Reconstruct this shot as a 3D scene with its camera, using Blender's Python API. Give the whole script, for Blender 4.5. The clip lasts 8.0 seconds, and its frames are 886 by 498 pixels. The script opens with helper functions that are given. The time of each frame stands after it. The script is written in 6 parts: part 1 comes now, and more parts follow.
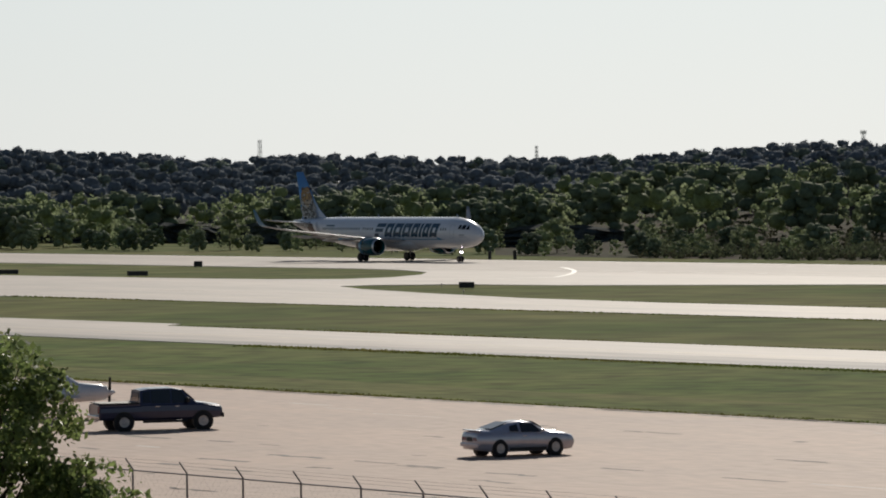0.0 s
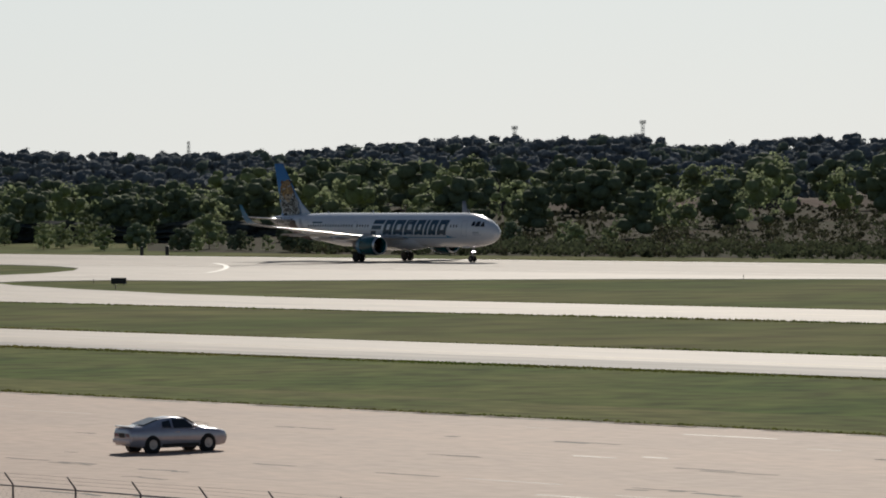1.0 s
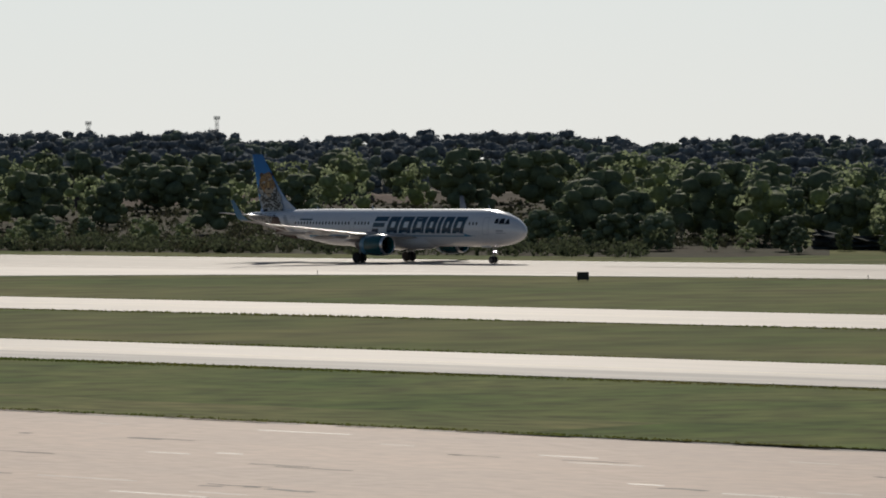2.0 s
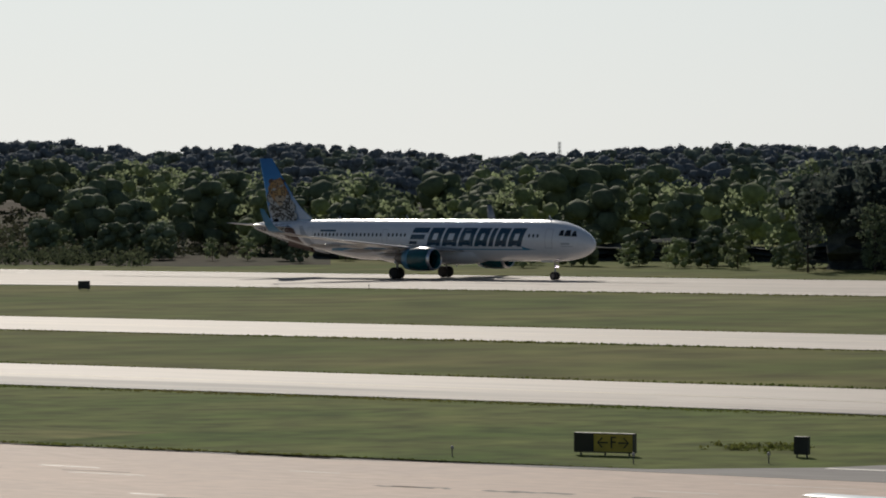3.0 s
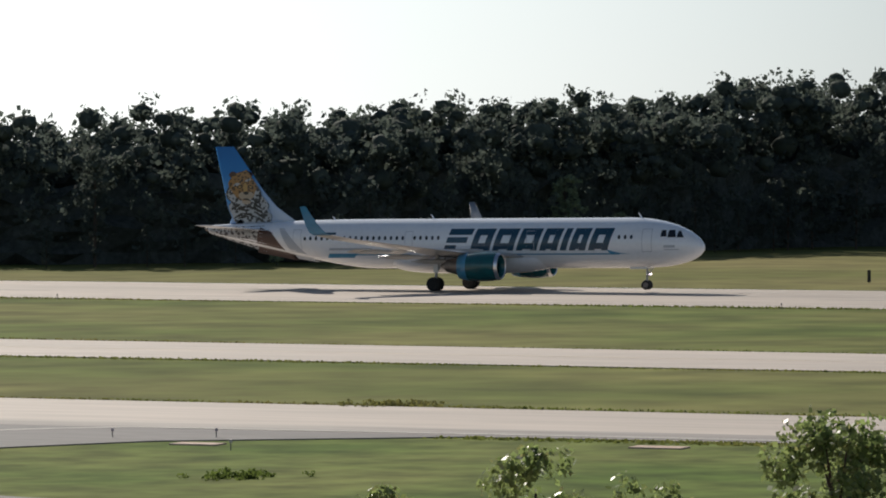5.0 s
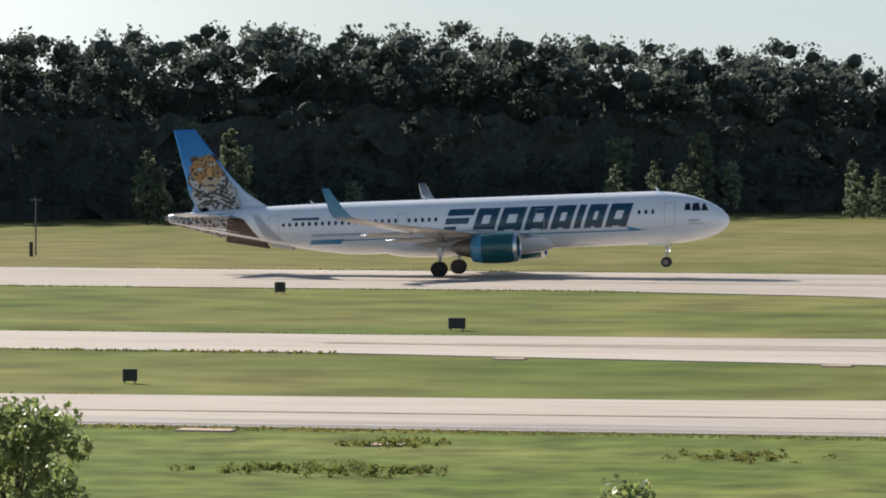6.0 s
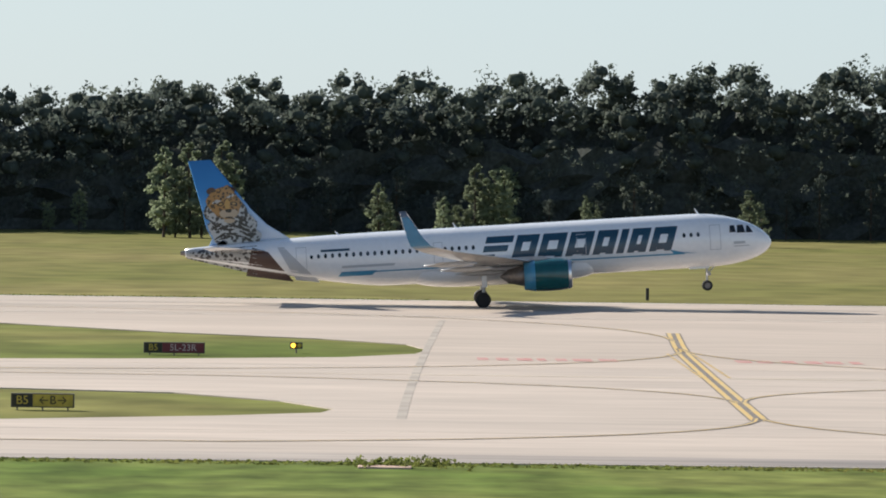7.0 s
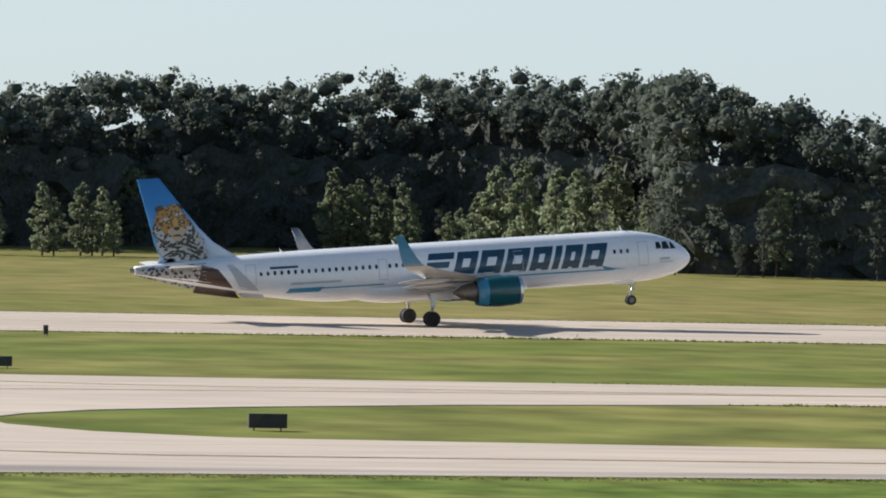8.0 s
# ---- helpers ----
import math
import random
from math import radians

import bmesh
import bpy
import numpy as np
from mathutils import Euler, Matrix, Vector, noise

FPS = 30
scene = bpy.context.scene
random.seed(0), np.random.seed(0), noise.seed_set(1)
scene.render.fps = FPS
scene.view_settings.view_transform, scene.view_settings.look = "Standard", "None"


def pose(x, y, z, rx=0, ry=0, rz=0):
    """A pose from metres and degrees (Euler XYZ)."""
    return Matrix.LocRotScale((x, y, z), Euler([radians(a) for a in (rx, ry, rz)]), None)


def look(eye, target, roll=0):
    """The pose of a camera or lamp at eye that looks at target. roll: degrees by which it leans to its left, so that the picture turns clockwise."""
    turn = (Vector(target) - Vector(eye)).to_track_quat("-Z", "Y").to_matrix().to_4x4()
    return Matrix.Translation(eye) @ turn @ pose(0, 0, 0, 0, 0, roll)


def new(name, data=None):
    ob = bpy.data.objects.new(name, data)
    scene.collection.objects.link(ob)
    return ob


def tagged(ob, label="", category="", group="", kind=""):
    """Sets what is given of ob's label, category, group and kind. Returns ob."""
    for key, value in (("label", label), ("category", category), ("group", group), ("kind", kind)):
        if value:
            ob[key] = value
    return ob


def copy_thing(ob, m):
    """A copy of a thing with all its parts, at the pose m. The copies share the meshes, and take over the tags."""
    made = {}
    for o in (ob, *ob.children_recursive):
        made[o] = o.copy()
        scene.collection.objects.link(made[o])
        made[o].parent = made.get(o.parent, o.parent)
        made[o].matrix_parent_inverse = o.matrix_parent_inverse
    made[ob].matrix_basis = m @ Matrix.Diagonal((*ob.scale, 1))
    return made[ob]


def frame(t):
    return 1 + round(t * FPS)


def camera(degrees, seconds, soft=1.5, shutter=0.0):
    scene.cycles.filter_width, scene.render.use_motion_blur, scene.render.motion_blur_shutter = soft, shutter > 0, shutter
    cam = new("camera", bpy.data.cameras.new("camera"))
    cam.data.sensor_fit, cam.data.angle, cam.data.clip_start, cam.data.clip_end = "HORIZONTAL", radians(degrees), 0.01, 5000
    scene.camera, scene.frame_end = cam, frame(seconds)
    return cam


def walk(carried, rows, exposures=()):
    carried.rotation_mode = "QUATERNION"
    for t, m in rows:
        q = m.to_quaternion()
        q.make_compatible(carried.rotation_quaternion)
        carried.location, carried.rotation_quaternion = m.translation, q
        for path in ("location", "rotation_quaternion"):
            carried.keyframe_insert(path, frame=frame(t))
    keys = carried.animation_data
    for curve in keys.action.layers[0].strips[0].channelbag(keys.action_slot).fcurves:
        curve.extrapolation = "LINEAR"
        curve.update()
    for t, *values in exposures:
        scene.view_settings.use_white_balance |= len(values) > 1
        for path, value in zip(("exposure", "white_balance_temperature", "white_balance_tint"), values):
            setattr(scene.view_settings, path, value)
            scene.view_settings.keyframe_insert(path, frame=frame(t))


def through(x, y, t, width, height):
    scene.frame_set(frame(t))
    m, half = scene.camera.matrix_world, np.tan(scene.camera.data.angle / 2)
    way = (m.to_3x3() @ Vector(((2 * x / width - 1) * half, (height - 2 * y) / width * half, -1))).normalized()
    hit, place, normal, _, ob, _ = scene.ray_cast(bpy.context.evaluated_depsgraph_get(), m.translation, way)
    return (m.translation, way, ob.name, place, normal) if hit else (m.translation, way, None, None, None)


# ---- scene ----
# ---------------------------------------------------------------- camera
cam = camera(10.22, 8.0, soft=1.9)
EYE = Vector((0.0, 0.0, 11.97))


def aim(az, pitch, roll):
    """A pose on the viewing deck: degrees to the right of the runway's normal, up, and lean."""
    a, p = radians(az), radians(pitch)
    way = Vector((math.sin(a) * math.cos(p), math.cos(a) * math.cos(p), math.sin(p)))
    return look(EYE, EYE + way * 100, roll)


PAN = [
    (0.0, -54.804, -0.891, -0.649), (0.5, -53.060, -0.856, -0.818), (1.0, -50.785, -0.990, -0.702),
    (1.5, -48.394, -1.087, -0.589), (1.7, -47.388, -1.097, -0.622), (2.8, -41.397, -1.035, -0.365),
    (3.0, -40.099, -1.037, -0.382), (3.5, -36.422, -1.206, -0.536), (4.0, -32.272, -1.180, -0.391),
    (4.5, -27.858, -1.086, -0.131), (4.7, -26.011, -1.113, -0.029), (5.8, -14.062, -1.433, 0.002),
    (6.0, -11.589, -1.460, 0.168), (6.5, -5.486, -1.279, 0.439), (7.0, 0.827, -1.153, 0.767),
    (7.5, 7.717, -1.140, 1.146), (8.0, 14.564, -0.887, 1.403)]
walk(cam, [(t, aim(a, p, r)) for t, a, p, r in PAN], exposures=[(0.0, -0.68), (1.5, -0.80), (3.0, -0.74), (3.5, -0.66), (4.5, -0.34), (4.7, -0.20), (5.8, 0.70), (8.0, 0.86)])

# ---------------------------------------------------------------- light
SUN_EL, SUN_AZ = 28.0, -46.5          # the sun stands ahead and to the left, beyond the runway
world = bpy.data.worlds.new("world")
scene.world = world
world.use_nodes = True
wn = world.node_tree
wn.nodes.clear()
sky = wn.nodes.new("ShaderNodeTexSky")
sky.sky_type, sky.sun_disc = "NISHITA", False
sky.sun_elevation, sky.sun_rotation = radians(SUN_EL), radians(SUN_AZ)
sky.altitude, sky.air_density, sky.dust_density, sky.ozone_density = 120, 1.0, 0.5, 2.0
# pale horizon haze that thins out with height
wc = wn.nodes.new("ShaderNodeTexCoord")
wx = wn.nodes.new("ShaderNodeSeparateXYZ")
wn.links.new(wc.outputs["Generated"], wx.inputs[0])
wr = wn.nodes.new("ShaderNodeMapRange")
wr.interpolation_type = "SMOOTHERSTEP"
wr.inputs["From Min"].default_value, wr.inputs["From Max"].default_value = 0.0, 0.5
wr.inputs["To Min"].default_value, wr.inputs["To Max"].default_value = 0.80, 0.0
wn.links.new(wx.outputs["Z"], wr.inputs["Value"])
# the haze scatters more light on the sun's side
wd = wn.nodes.new("ShaderNodeVectorMath")
wd.operation = "DOT_PRODUCT"
wd.inputs[1].default_value = (math.sin(radians(SUN_AZ)), math.cos(radians(SUN_AZ)), 0.0)
wn.links.new(wc.outputs["Generated"], wd.inputs[0])
wg = wn.nodes.new("ShaderNodeMapRange")
wg.interpolation_type = "SMOOTHSTEP"
wg.inputs["From Min"].default_value, wg.inputs["From Max"].default_value = 0.81, 1.01
wn.links.new(wd.outputs["Value"], wg.inputs["Value"])
wv = wn.nodes.new("ShaderNodeMix")
wv.data_type = "RGBA"
wv.inputs["A"].default_value, wv.inputs["B"].default_value = (5.7, 6.9, 7.6, 1), (22.5, 24.2, 24.8, 1)
wn.links.new(wg.outputs[0], wv.inputs["Factor"])
wm = wn.nodes.new("ShaderNodeMix")
wm.data_type = "RGBA"
wn.links.new(wv.outputs["Result"], wm.inputs["B"])
wn.links.new(wr.outputs[0], wm.inputs["Factor"])
wn.links.new(sky.outputs[0], wm.inputs["A"])
bg = wn.nodes.new("ShaderNodeBackground")
bg.inputs["Strength"].default_value = 0.06
wo = wn.nodes.new("ShaderNodeOutputWorld")
wn.links.new(wm.outputs["Result"], bg.inputs[0])
wn.links.new(bg.outputs[0], wo.inputs[0])

sun = new("sun", bpy.data.lights.new("sun", "SUN"))
sun.data.energy, sun.data.angle, sun.data.color = 5.0, radians(0.53), (1.0, 0.93, 0.82)
sa, se = radians(SUN_AZ), radians(SUN_EL)
SUNWARD = Vector((math.sin(sa) * math.cos(se), math.cos(sa) * math.cos(se), math.sin(se)))
sun.matrix_world = look((0, 0, 300), Vector((0, 0, 300)) - SUNWARD)


# ---------------------------------------------------------------- materials
def material(name, color=(0.5, 0.5, 0.5), rough=0.6, metal=0.0, second=None, scale=1.0, amount=0.5,
             fine=None, bump=0.0, bump_scale=20.0, stretch=(1, 1, 1), through=0.0, vary=0.0, island=0.0,
             coat=0.0, glow=0.0, spec=0.5, contrast=(0.35, 0.65)):
    """A procedural surface: two-scale noise between two colours, relief, leaf translucency, variation by object or island."""
    m = bpy.data.materials.new(name)
    m.use_nodes = True
    nt = m.node_tree
    n, l = nt.nodes, nt.links
    b = n["Principled BSDF"]
    b.inputs["Roughness"].default_value, b.inputs["Metallic"].default_value = rough, metal
    b.inputs["Coat Weight"].default_value = coat
    b.inputs["Coat Roughness"].default_value = 0.08
    b.inputs["Specular IOR Level"].default_value = spec
    b.inputs["Base Color"].default_value = (*color, 1)
    out = None
    tc = n.new("ShaderNodeTexCoord")
    mp = n.new("ShaderNodeMapping")
    mp.inputs["Scale"].default_value = stretch
    l.new(tc.outputs["Object"], mp.inputs["Vector"])
    if second:
        big = n.new("ShaderNodeTexNoise")
        big.inputs["Scale"].default_value, big.inputs["Detail"].default_value = scale, 5
        l.new(mp.outputs[0], big.inputs["Vector"])
        ramp = n.new("ShaderNodeMapRange")
        ramp.inputs["From Min"].default_value, ramp.inputs["From Max"].default_value = contrast
        ramp.inputs["To Max"].default_value = amount
        l.new(big.outputs["Fac"], ramp.inputs["Value"])
        mix = n.new("ShaderNodeMix")
        mix.data_type = "RGBA"
        mix.inputs["A"].default_value, mix.inputs["B"].default_value = (*color, 1), (*second, 1)
        l.new(ramp.outputs[0], mix.inputs["Factor"])
        out = mix.outputs["Result"]
    if fine:
        sm = n.new("ShaderNodeTexNoise")
        sm.inputs["Scale"].default_value, sm.inputs["Detail"].default_value = fine[0], 4
        l.new(mp.outputs[0], sm.inputs["Vector"])
        r2 = n.new("ShaderNodeMapRange")
        r2.inputs["From Min"].default_value, r2.inputs["From Max"].default_value = 0.3, 0.7
        r2.inputs["To Min"].default_value, r2.inputs["To Max"].default_value = 1 - fine[1], 1 + fine[1]
        l.new(sm.outputs["Fac"], r2.inputs["Value"])
        hs = n.new("ShaderNodeHueSaturation")
        l.new(r2.outputs[0], hs.inputs["Value"])
        if out:
            l.new(out, hs.inputs["Color"])
        else:
            hs.inputs["Color"].default_value = (*color, 1)
        out = hs.outputs[0]
    for amount_v, node, sock in ((vary, "ShaderNodeObjectInfo", "Random"), (island, "ShaderNodeNewGeometry", "Random Per Island")):
        if amount_v:
            oi = n.new(node)
            r3 = n.new("ShaderNodeMapRange")
            r3.inputs["To Min"].default_value, r3.inputs["To Max"].default_value = 1 - amount_v, 1 + amount_v
            l.new(oi.outputs[sock], r3.inputs["Value"])
            h3 = n.new("ShaderNodeHueSaturation")
            l.new(r3.outputs[0], h3.inputs["Value"])
            if out:
                l.new(out, h3.inputs["Color"])
            else:
                h3.inputs["Color"].default_value = (*color, 1)
            out = h3.outputs[0]
    if out:
        l.new(out, b.inputs["Base Color"])
    if bump:
        bn = n.new("ShaderNodeTexNoise")
        bn.inputs["Scale"].default_value, bn.inputs["Detail"].default_value = bump_scale, 4
        l.new(mp.outputs[0], bn.inputs["Vector"])
        bp = n.new("ShaderNodeBump")
        bp.inputs["Strength"].default_value, bp.inputs["Distance"].default_value = bump, 0.05
        l.new(bn.outputs["Fac"], bp.inputs["Height"])
        l.new(bp.outputs[0], b.inputs["Normal"])
    if through:
        tr = n.new("ShaderNodeBsdfTranslucent")
        ms = n.new("ShaderNodeMixShader")
        ms.inputs[0].default_value = through
        tr.inputs[0].default_value = (*color, 1)
        if out:
            l.new(out, tr.inputs[0])
        l.new(b.outputs[0], ms.inputs[1])
        l.new(tr.outputs[0], ms.inputs[2])
        l.new(ms.outputs[0], n["Material Output"].inputs[0])
    if glow:
        b.inputs["Emission Color"].default_value, b.inputs["Emission Strength"].default_value = (*color, 1), glow
    return m


GRASS = material("mown_grass", (0.098, 0.130, 0.030), rough=0.95, second=(0.180, 0.172, 0.060), scale=0.10, amount=0.9,
                 fine=(0.45, 0.34), bump=0.25, bump_scale=1.6, stretch=(0.35, 0.30, 1), spec=0.03)
BLADE = material("grass_blades", (0.11, 0.15, 0.035), rough=0.8, second=(0.19, 0.17, 0.06), scale=0.06, amount=0.9,
                 through=0.5, island=0.2, spec=0.15)
CONCRETE = material("runway_concrete", (0.47, 0.40, 0.345), rough=0.70, second=(0.38, 0.325, 0.28), scale=0.06, amount=0.8,
                    fine=(0.8, 0.12), stretch=(0.12, 1, 1), spec=0.13)
TAXI = material("taxiway_concrete", (0.48, 0.41, 0.355), rough=0.68, second=(0.40, 0.345, 0.30), scale=0.08, amount=0.8,
                fine=(0.7, 0.12), stretch=(0.15, 1, 1), spec=0.17)
SHOULDER = material("worn_taxiway_shoulder", (0.47, 0.41, 0.36), rough=0.7, second=(0.22, 0.20, 0.19), scale=0.12, amount=1.0,
                    fine=(0.9, 0.15), stretch=(0.10, 1, 1), spec=0.12, contrast=(0.42, 0.58))
ASPHALT = material("worn_asphalt", (0.15, 0.14, 0.138), rough=0.8, second=(0.20, 0.185, 0.18), scale=0.12, amount=0.8,
                   fine=(1.2, 0.12), stretch=(0.3, 1, 1), spec=0.15)
APRON = material("apron_concrete", (0.53, 0.378, 0.297), rough=0.75, second=(0.45, 0.330, 0.268), scale=0.10, amount=0.8,
                 fine=(1.5, 0.10), stretch=(0.5, 1, 1), spec=0.15)
RUBBER_MARK = material("tyre_rubber_streak", (0.27, 0.235, 0.20), rough=0.7, second=(0.40, 0.35, 0.30), scale=0.25, amount=1.0,
                       stretch=(0.3, 1, 1))
CRACK = material("crack_filler", (0.06, 0.05, 0.042), rough=0.8, second=(0.13, 0.105, 0.085), scale=1.0, amount=0.9)
YELLOW = material("yellow_paint", (0.58, 0.37, 0.08), rough=0.6, second=(0.5, 0.40, 0.2), scale=0.8, amount=0.9)
PALE_YELLOW = material("faded_yellow_paint", (0.62, 0.53, 0.34), rough=0.6, second=(0.5, 0.44, 0.33), scale=0.5, amount=0.9)
WHITE_LINE = material("white_line_paint", (0.66, 0.62, 0.56), rough=0.6, second=(0.5, 0.46, 0.41), scale=0.5, amount=0.9)
RED_LINE = material("worn_red_paint", (0.42, 0.15, 0.13), rough=0.6, second=(0.45, 0.30, 0.26), scale=1.5, amount=0.9)
BLACK_LINE = material("black_line_paint", (0.12, 0.10, 0.09), rough=0.7, second=(0.2, 0.17, 0.14), scale=0.6, amount=0.8)
DIRT = material("bare_red_earth", (0.16, 0.10, 0.08), rough=0.95, second=(0.10, 0.08, 0.055), scale=0.08, amount=0.9, fine=(0.6, 0.3), spec=0.1)

PINE = material("pine_needles", (0.086, 0.105, 0.094), rough=0.8, second=(0.102, 0.120, 0.098), scale=0.12, amount=0.9,
                through=0.42, vary=0.15, island=0.12, spec=0.06, fine=(1.1, 0.2))
OAK = material("broad_leaves", (0.20, 0.243, 0.15), rough=0.75, second=(0.225, 0.265, 0.16), scale=0.15, amount=0.9,
               through=0.32, vary=0.3, island=0.14, spec=0.05, fine=(1.3, 0.2))
YOUNG = material("young_spring_leaves", (0.27, 0.32, 0.18), rough=0.7, second=(0.31, 0.35, 0.20), scale=0.2, amount=0.9,
                 through=0.5, vary=0.25, island=0.14, spec=0.05, fine=(1.6, 0.2))
SAPLING = material("pale_sapling_leaves", (0.215, 0.25, 0.16), rough=0.7, second=(0.18, 0.22, 0.145), scale=0.3, amount=0.9,
                   through=0.5, vary=0.25, island=0.12, spec=0.05, fine=(1.6, 0.2))
# the distance haze over the ridge is mixed into these two leaf colours
HAZED_WOOD = material("hazed_distant_leaves", (0.215, 0.24, 0.265), rough=0.9, second=(0.235, 0.26, 0.28), scale=0.015, amount=0.9,
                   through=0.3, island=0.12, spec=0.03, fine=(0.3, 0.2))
HAZED_LEAF = material("hazed_distant_pale_leaves", (0.22, 0.26, 0.21), rough=0.9, second=(0.25, 0.29, 0.23), scale=0.03, amount=0.9,
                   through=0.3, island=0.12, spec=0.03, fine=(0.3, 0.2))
SCRUB = material("scrub_leaves", (0.11, 0.105, 0.065), rough=0.85, second=(0.07, 0.08, 0.045), scale=0.05, amount=0.9,
                 through=0.25, island=0.4, spec=0.1)
BUSH = material("dark_bush_leaves", (0.085, 0.105, 0.062), rough=0.85, second=(0.11, 0.125, 0.07), scale=0.08, amount=0.9, through=0.4, island=0.25, spec=0.05)
# flat dark colour that stands for the shade inside the woods
WOOD_SHADE = material("inner_wood_shade", (0.078, 0.086, 0.082), rough=0.9, second=(0.060, 0.068, 0.062), scale=0.3, amount=0.9, fine=(1.5, 0.3), bump=0.8, bump_scale=1.5, spec=0.03)
FOREST_FLOOR = material("leaf_litter", (0.075, 0.075, 0.062), rough=0.95, second=(0.04, 0.045, 0.028), scale=0.05, amount=0.9, fine=(0.5, 0.3), spec=0.03)
ROUGH = material("weedy_rough_ground", (0.060, 0.064, 0.036), rough=0.95, second=(0.075, 0.055, 0.04), scale=0.06, amount=0.9, fine=(0.6, 0.35),
                 bump=0.7, bump_scale=0.8, spec=0.03)
LEAF = material("glossy_leaves", (0.185, 0.245, 0.085), rough=0.40, second=(0.215, 0.26, 0.095), scale=1.2, amount=0.9,
                through=0.55, island=0.4, spec=0.5)
BUD = material("pale_leaf_tips", (0.30, 0.30, 0.12), rough=0.4, through=0.4, island=0.3)
BARK = material("pine_bark", (0.085, 0.06, 0.045), rough=0.95, second=(0.05, 0.04, 0.03), scale=1.5, amount=0.8)

PLANE_WHITE = material("white_aircraft_paint", (0.80, 0.82, 0.86), rough=0.22, second=(0.76, 0.78, 0.82), scale=0.35, amount=0.7,
                       fine=(3.0, 0.03), coat=0.9)
NAVY = material("dark_blue_livery_paint", (0.010, 0.055, 0.10), rough=0.3, fine=(2.0, 0.1), coat=0.4)
MID_BLUE = material("blue_livery_paint", (0.05, 0.25, 0.42), rough=0.3, fine=(2.0, 0.08), coat=0.4)
TEAL = material("dark_green_nacelle_paint", (0.004, 0.085, 0.095), rough=0.25, fine=(2.0, 0.1), coat=0.5)
SKY_BLUE = material("light_blue_livery_paint", (0.022, 0.17, 0.34), rough=0.3, fine=(2.0, 0.08), coat=0.4)
WING_GREY = material("wing_grey_paint", (0.44, 0.43, 0.43), rough=0.30, second=(0.36, 0.34, 0.33), scale=0.8, amount=0.7, fine=(4.0, 0.08), coat=0.3)
ALLOY = material("bare_alloy", (0.70, 0.70, 0.72), rough=0.28, metal=1.0, fine=(3.0, 0.08))
NOZZLE = material("burnt_titanium", (0.20, 0.18, 0.17), rough=0.45, metal=0.8, fine=(4.0, 0.2))
TYRE = material("tyre_rubber", (0.018, 0.018, 0.019), rough=0.8, fine=(8.0, 0.2))
RIM = material("wheel_alloy", (0.42, 0.42, 0.43), rough=0.35, metal=0.9, fine=(6.0, 0.1))
GEAR_GREY = material("gear_leg_paint", (0.42, 0.42, 0.42), rough=0.45, fine=(6.0, 0.15))
CABIN_GLASS = material("cabin_window_glass", (0.035, 0.045, 0.06), rough=0.12, coat=0.3, vary=0.7)
COCKPIT = material("cockpit_glass", (0.012, 0.014, 0.018), rough=0.05, coat=0.4)
SEAM = material("panel_seam", (0.42, 0.45, 0.50), rough=0.5)
LAMP = material("landing_lamp", (1.0, 0.86, 0.95), rough=0.2, glow=25.0)


# ---------------------------------------------------------------- builders
def part(name, bm, mat, parent=None, label="", smooth=False):
    """Links a bmesh as one mesh object, under a thing or under a part."""
    me = bpy.data.meshes.new(name)
    bm.to_mesh(me)
    bm.free()
    me.materials.append(mat)
    if smooth:
        for p in me.polygons:
            p.use_smooth = True
    ob = new(name, me)
    if parent:
        ob.parent = parent
    if label:
        tagged(ob, label)
    return ob


def shared(name, me, parent, m=None):
    """One more object on a mesh that others use too."""
    ob = new(name, me)
    ob.parent = parent
    if m:
        ob.matrix_basis = m
    return ob


def raw(name, verts, faces, mat, parent=None, label="", smooth=False):
    me = bpy.data.meshes.new(name)
    me.from_pydata([tuple(v) for v in verts], [], faces)
    me.materials.append(mat)
    if smooth:
        for p in me.polygons:
            p.use_smooth = True
    ob = new(name, me)
    if parent:
        ob.parent = parent
    if label:
        tagged(ob, label)
    return ob


def box(bm, x0, x1, y0, y1, z0, z1, bevel=0.0):
    r = bmesh.ops.create_cube(bm, size=1)["verts"]
    for v in r:
        v.co = Vector(((x0 + x1) / 2 + v.co.x * (x1 - x0), (y0 + y1) / 2 + v.co.y * (y1 - y0), (z0 + z1) / 2 + v.co.z * (z1 - z0)))
    if bevel:
        es = list({e for v in r for e in v.link_edges})
        bmesh.ops.bevel(bm, geom=es, offset=bevel, segments=2, affect="EDGES", profile=0.6)
    return bm


def rod(bm, a, b, r0, r1=None, n=8):
    """A tapered round bar from a to b."""
    a, b = Vector(a), Vector(b)
    r1 = r0 if r1 is None else r1
    q = (b - a).to_track_quat("Z", "Y").to_matrix()
    rings = []
    for c, r in ((a, r0), (b, r1)):
        rings.append([bm.verts.new(c + q @ Vector((math.cos(2 * math.pi * i / n) * r, math.sin(2 * math.pi * i / n) * r, 0))) for i in range(n)])
    for i in range(n):
        bm.faces.new((rings[0][i], rings[0][(i + 1) % n], rings[1][(i + 1) % n], rings[1][i]))
    bm.faces.new(rings[0][::-1])
    bm.faces.new(rings[1])
    return bm


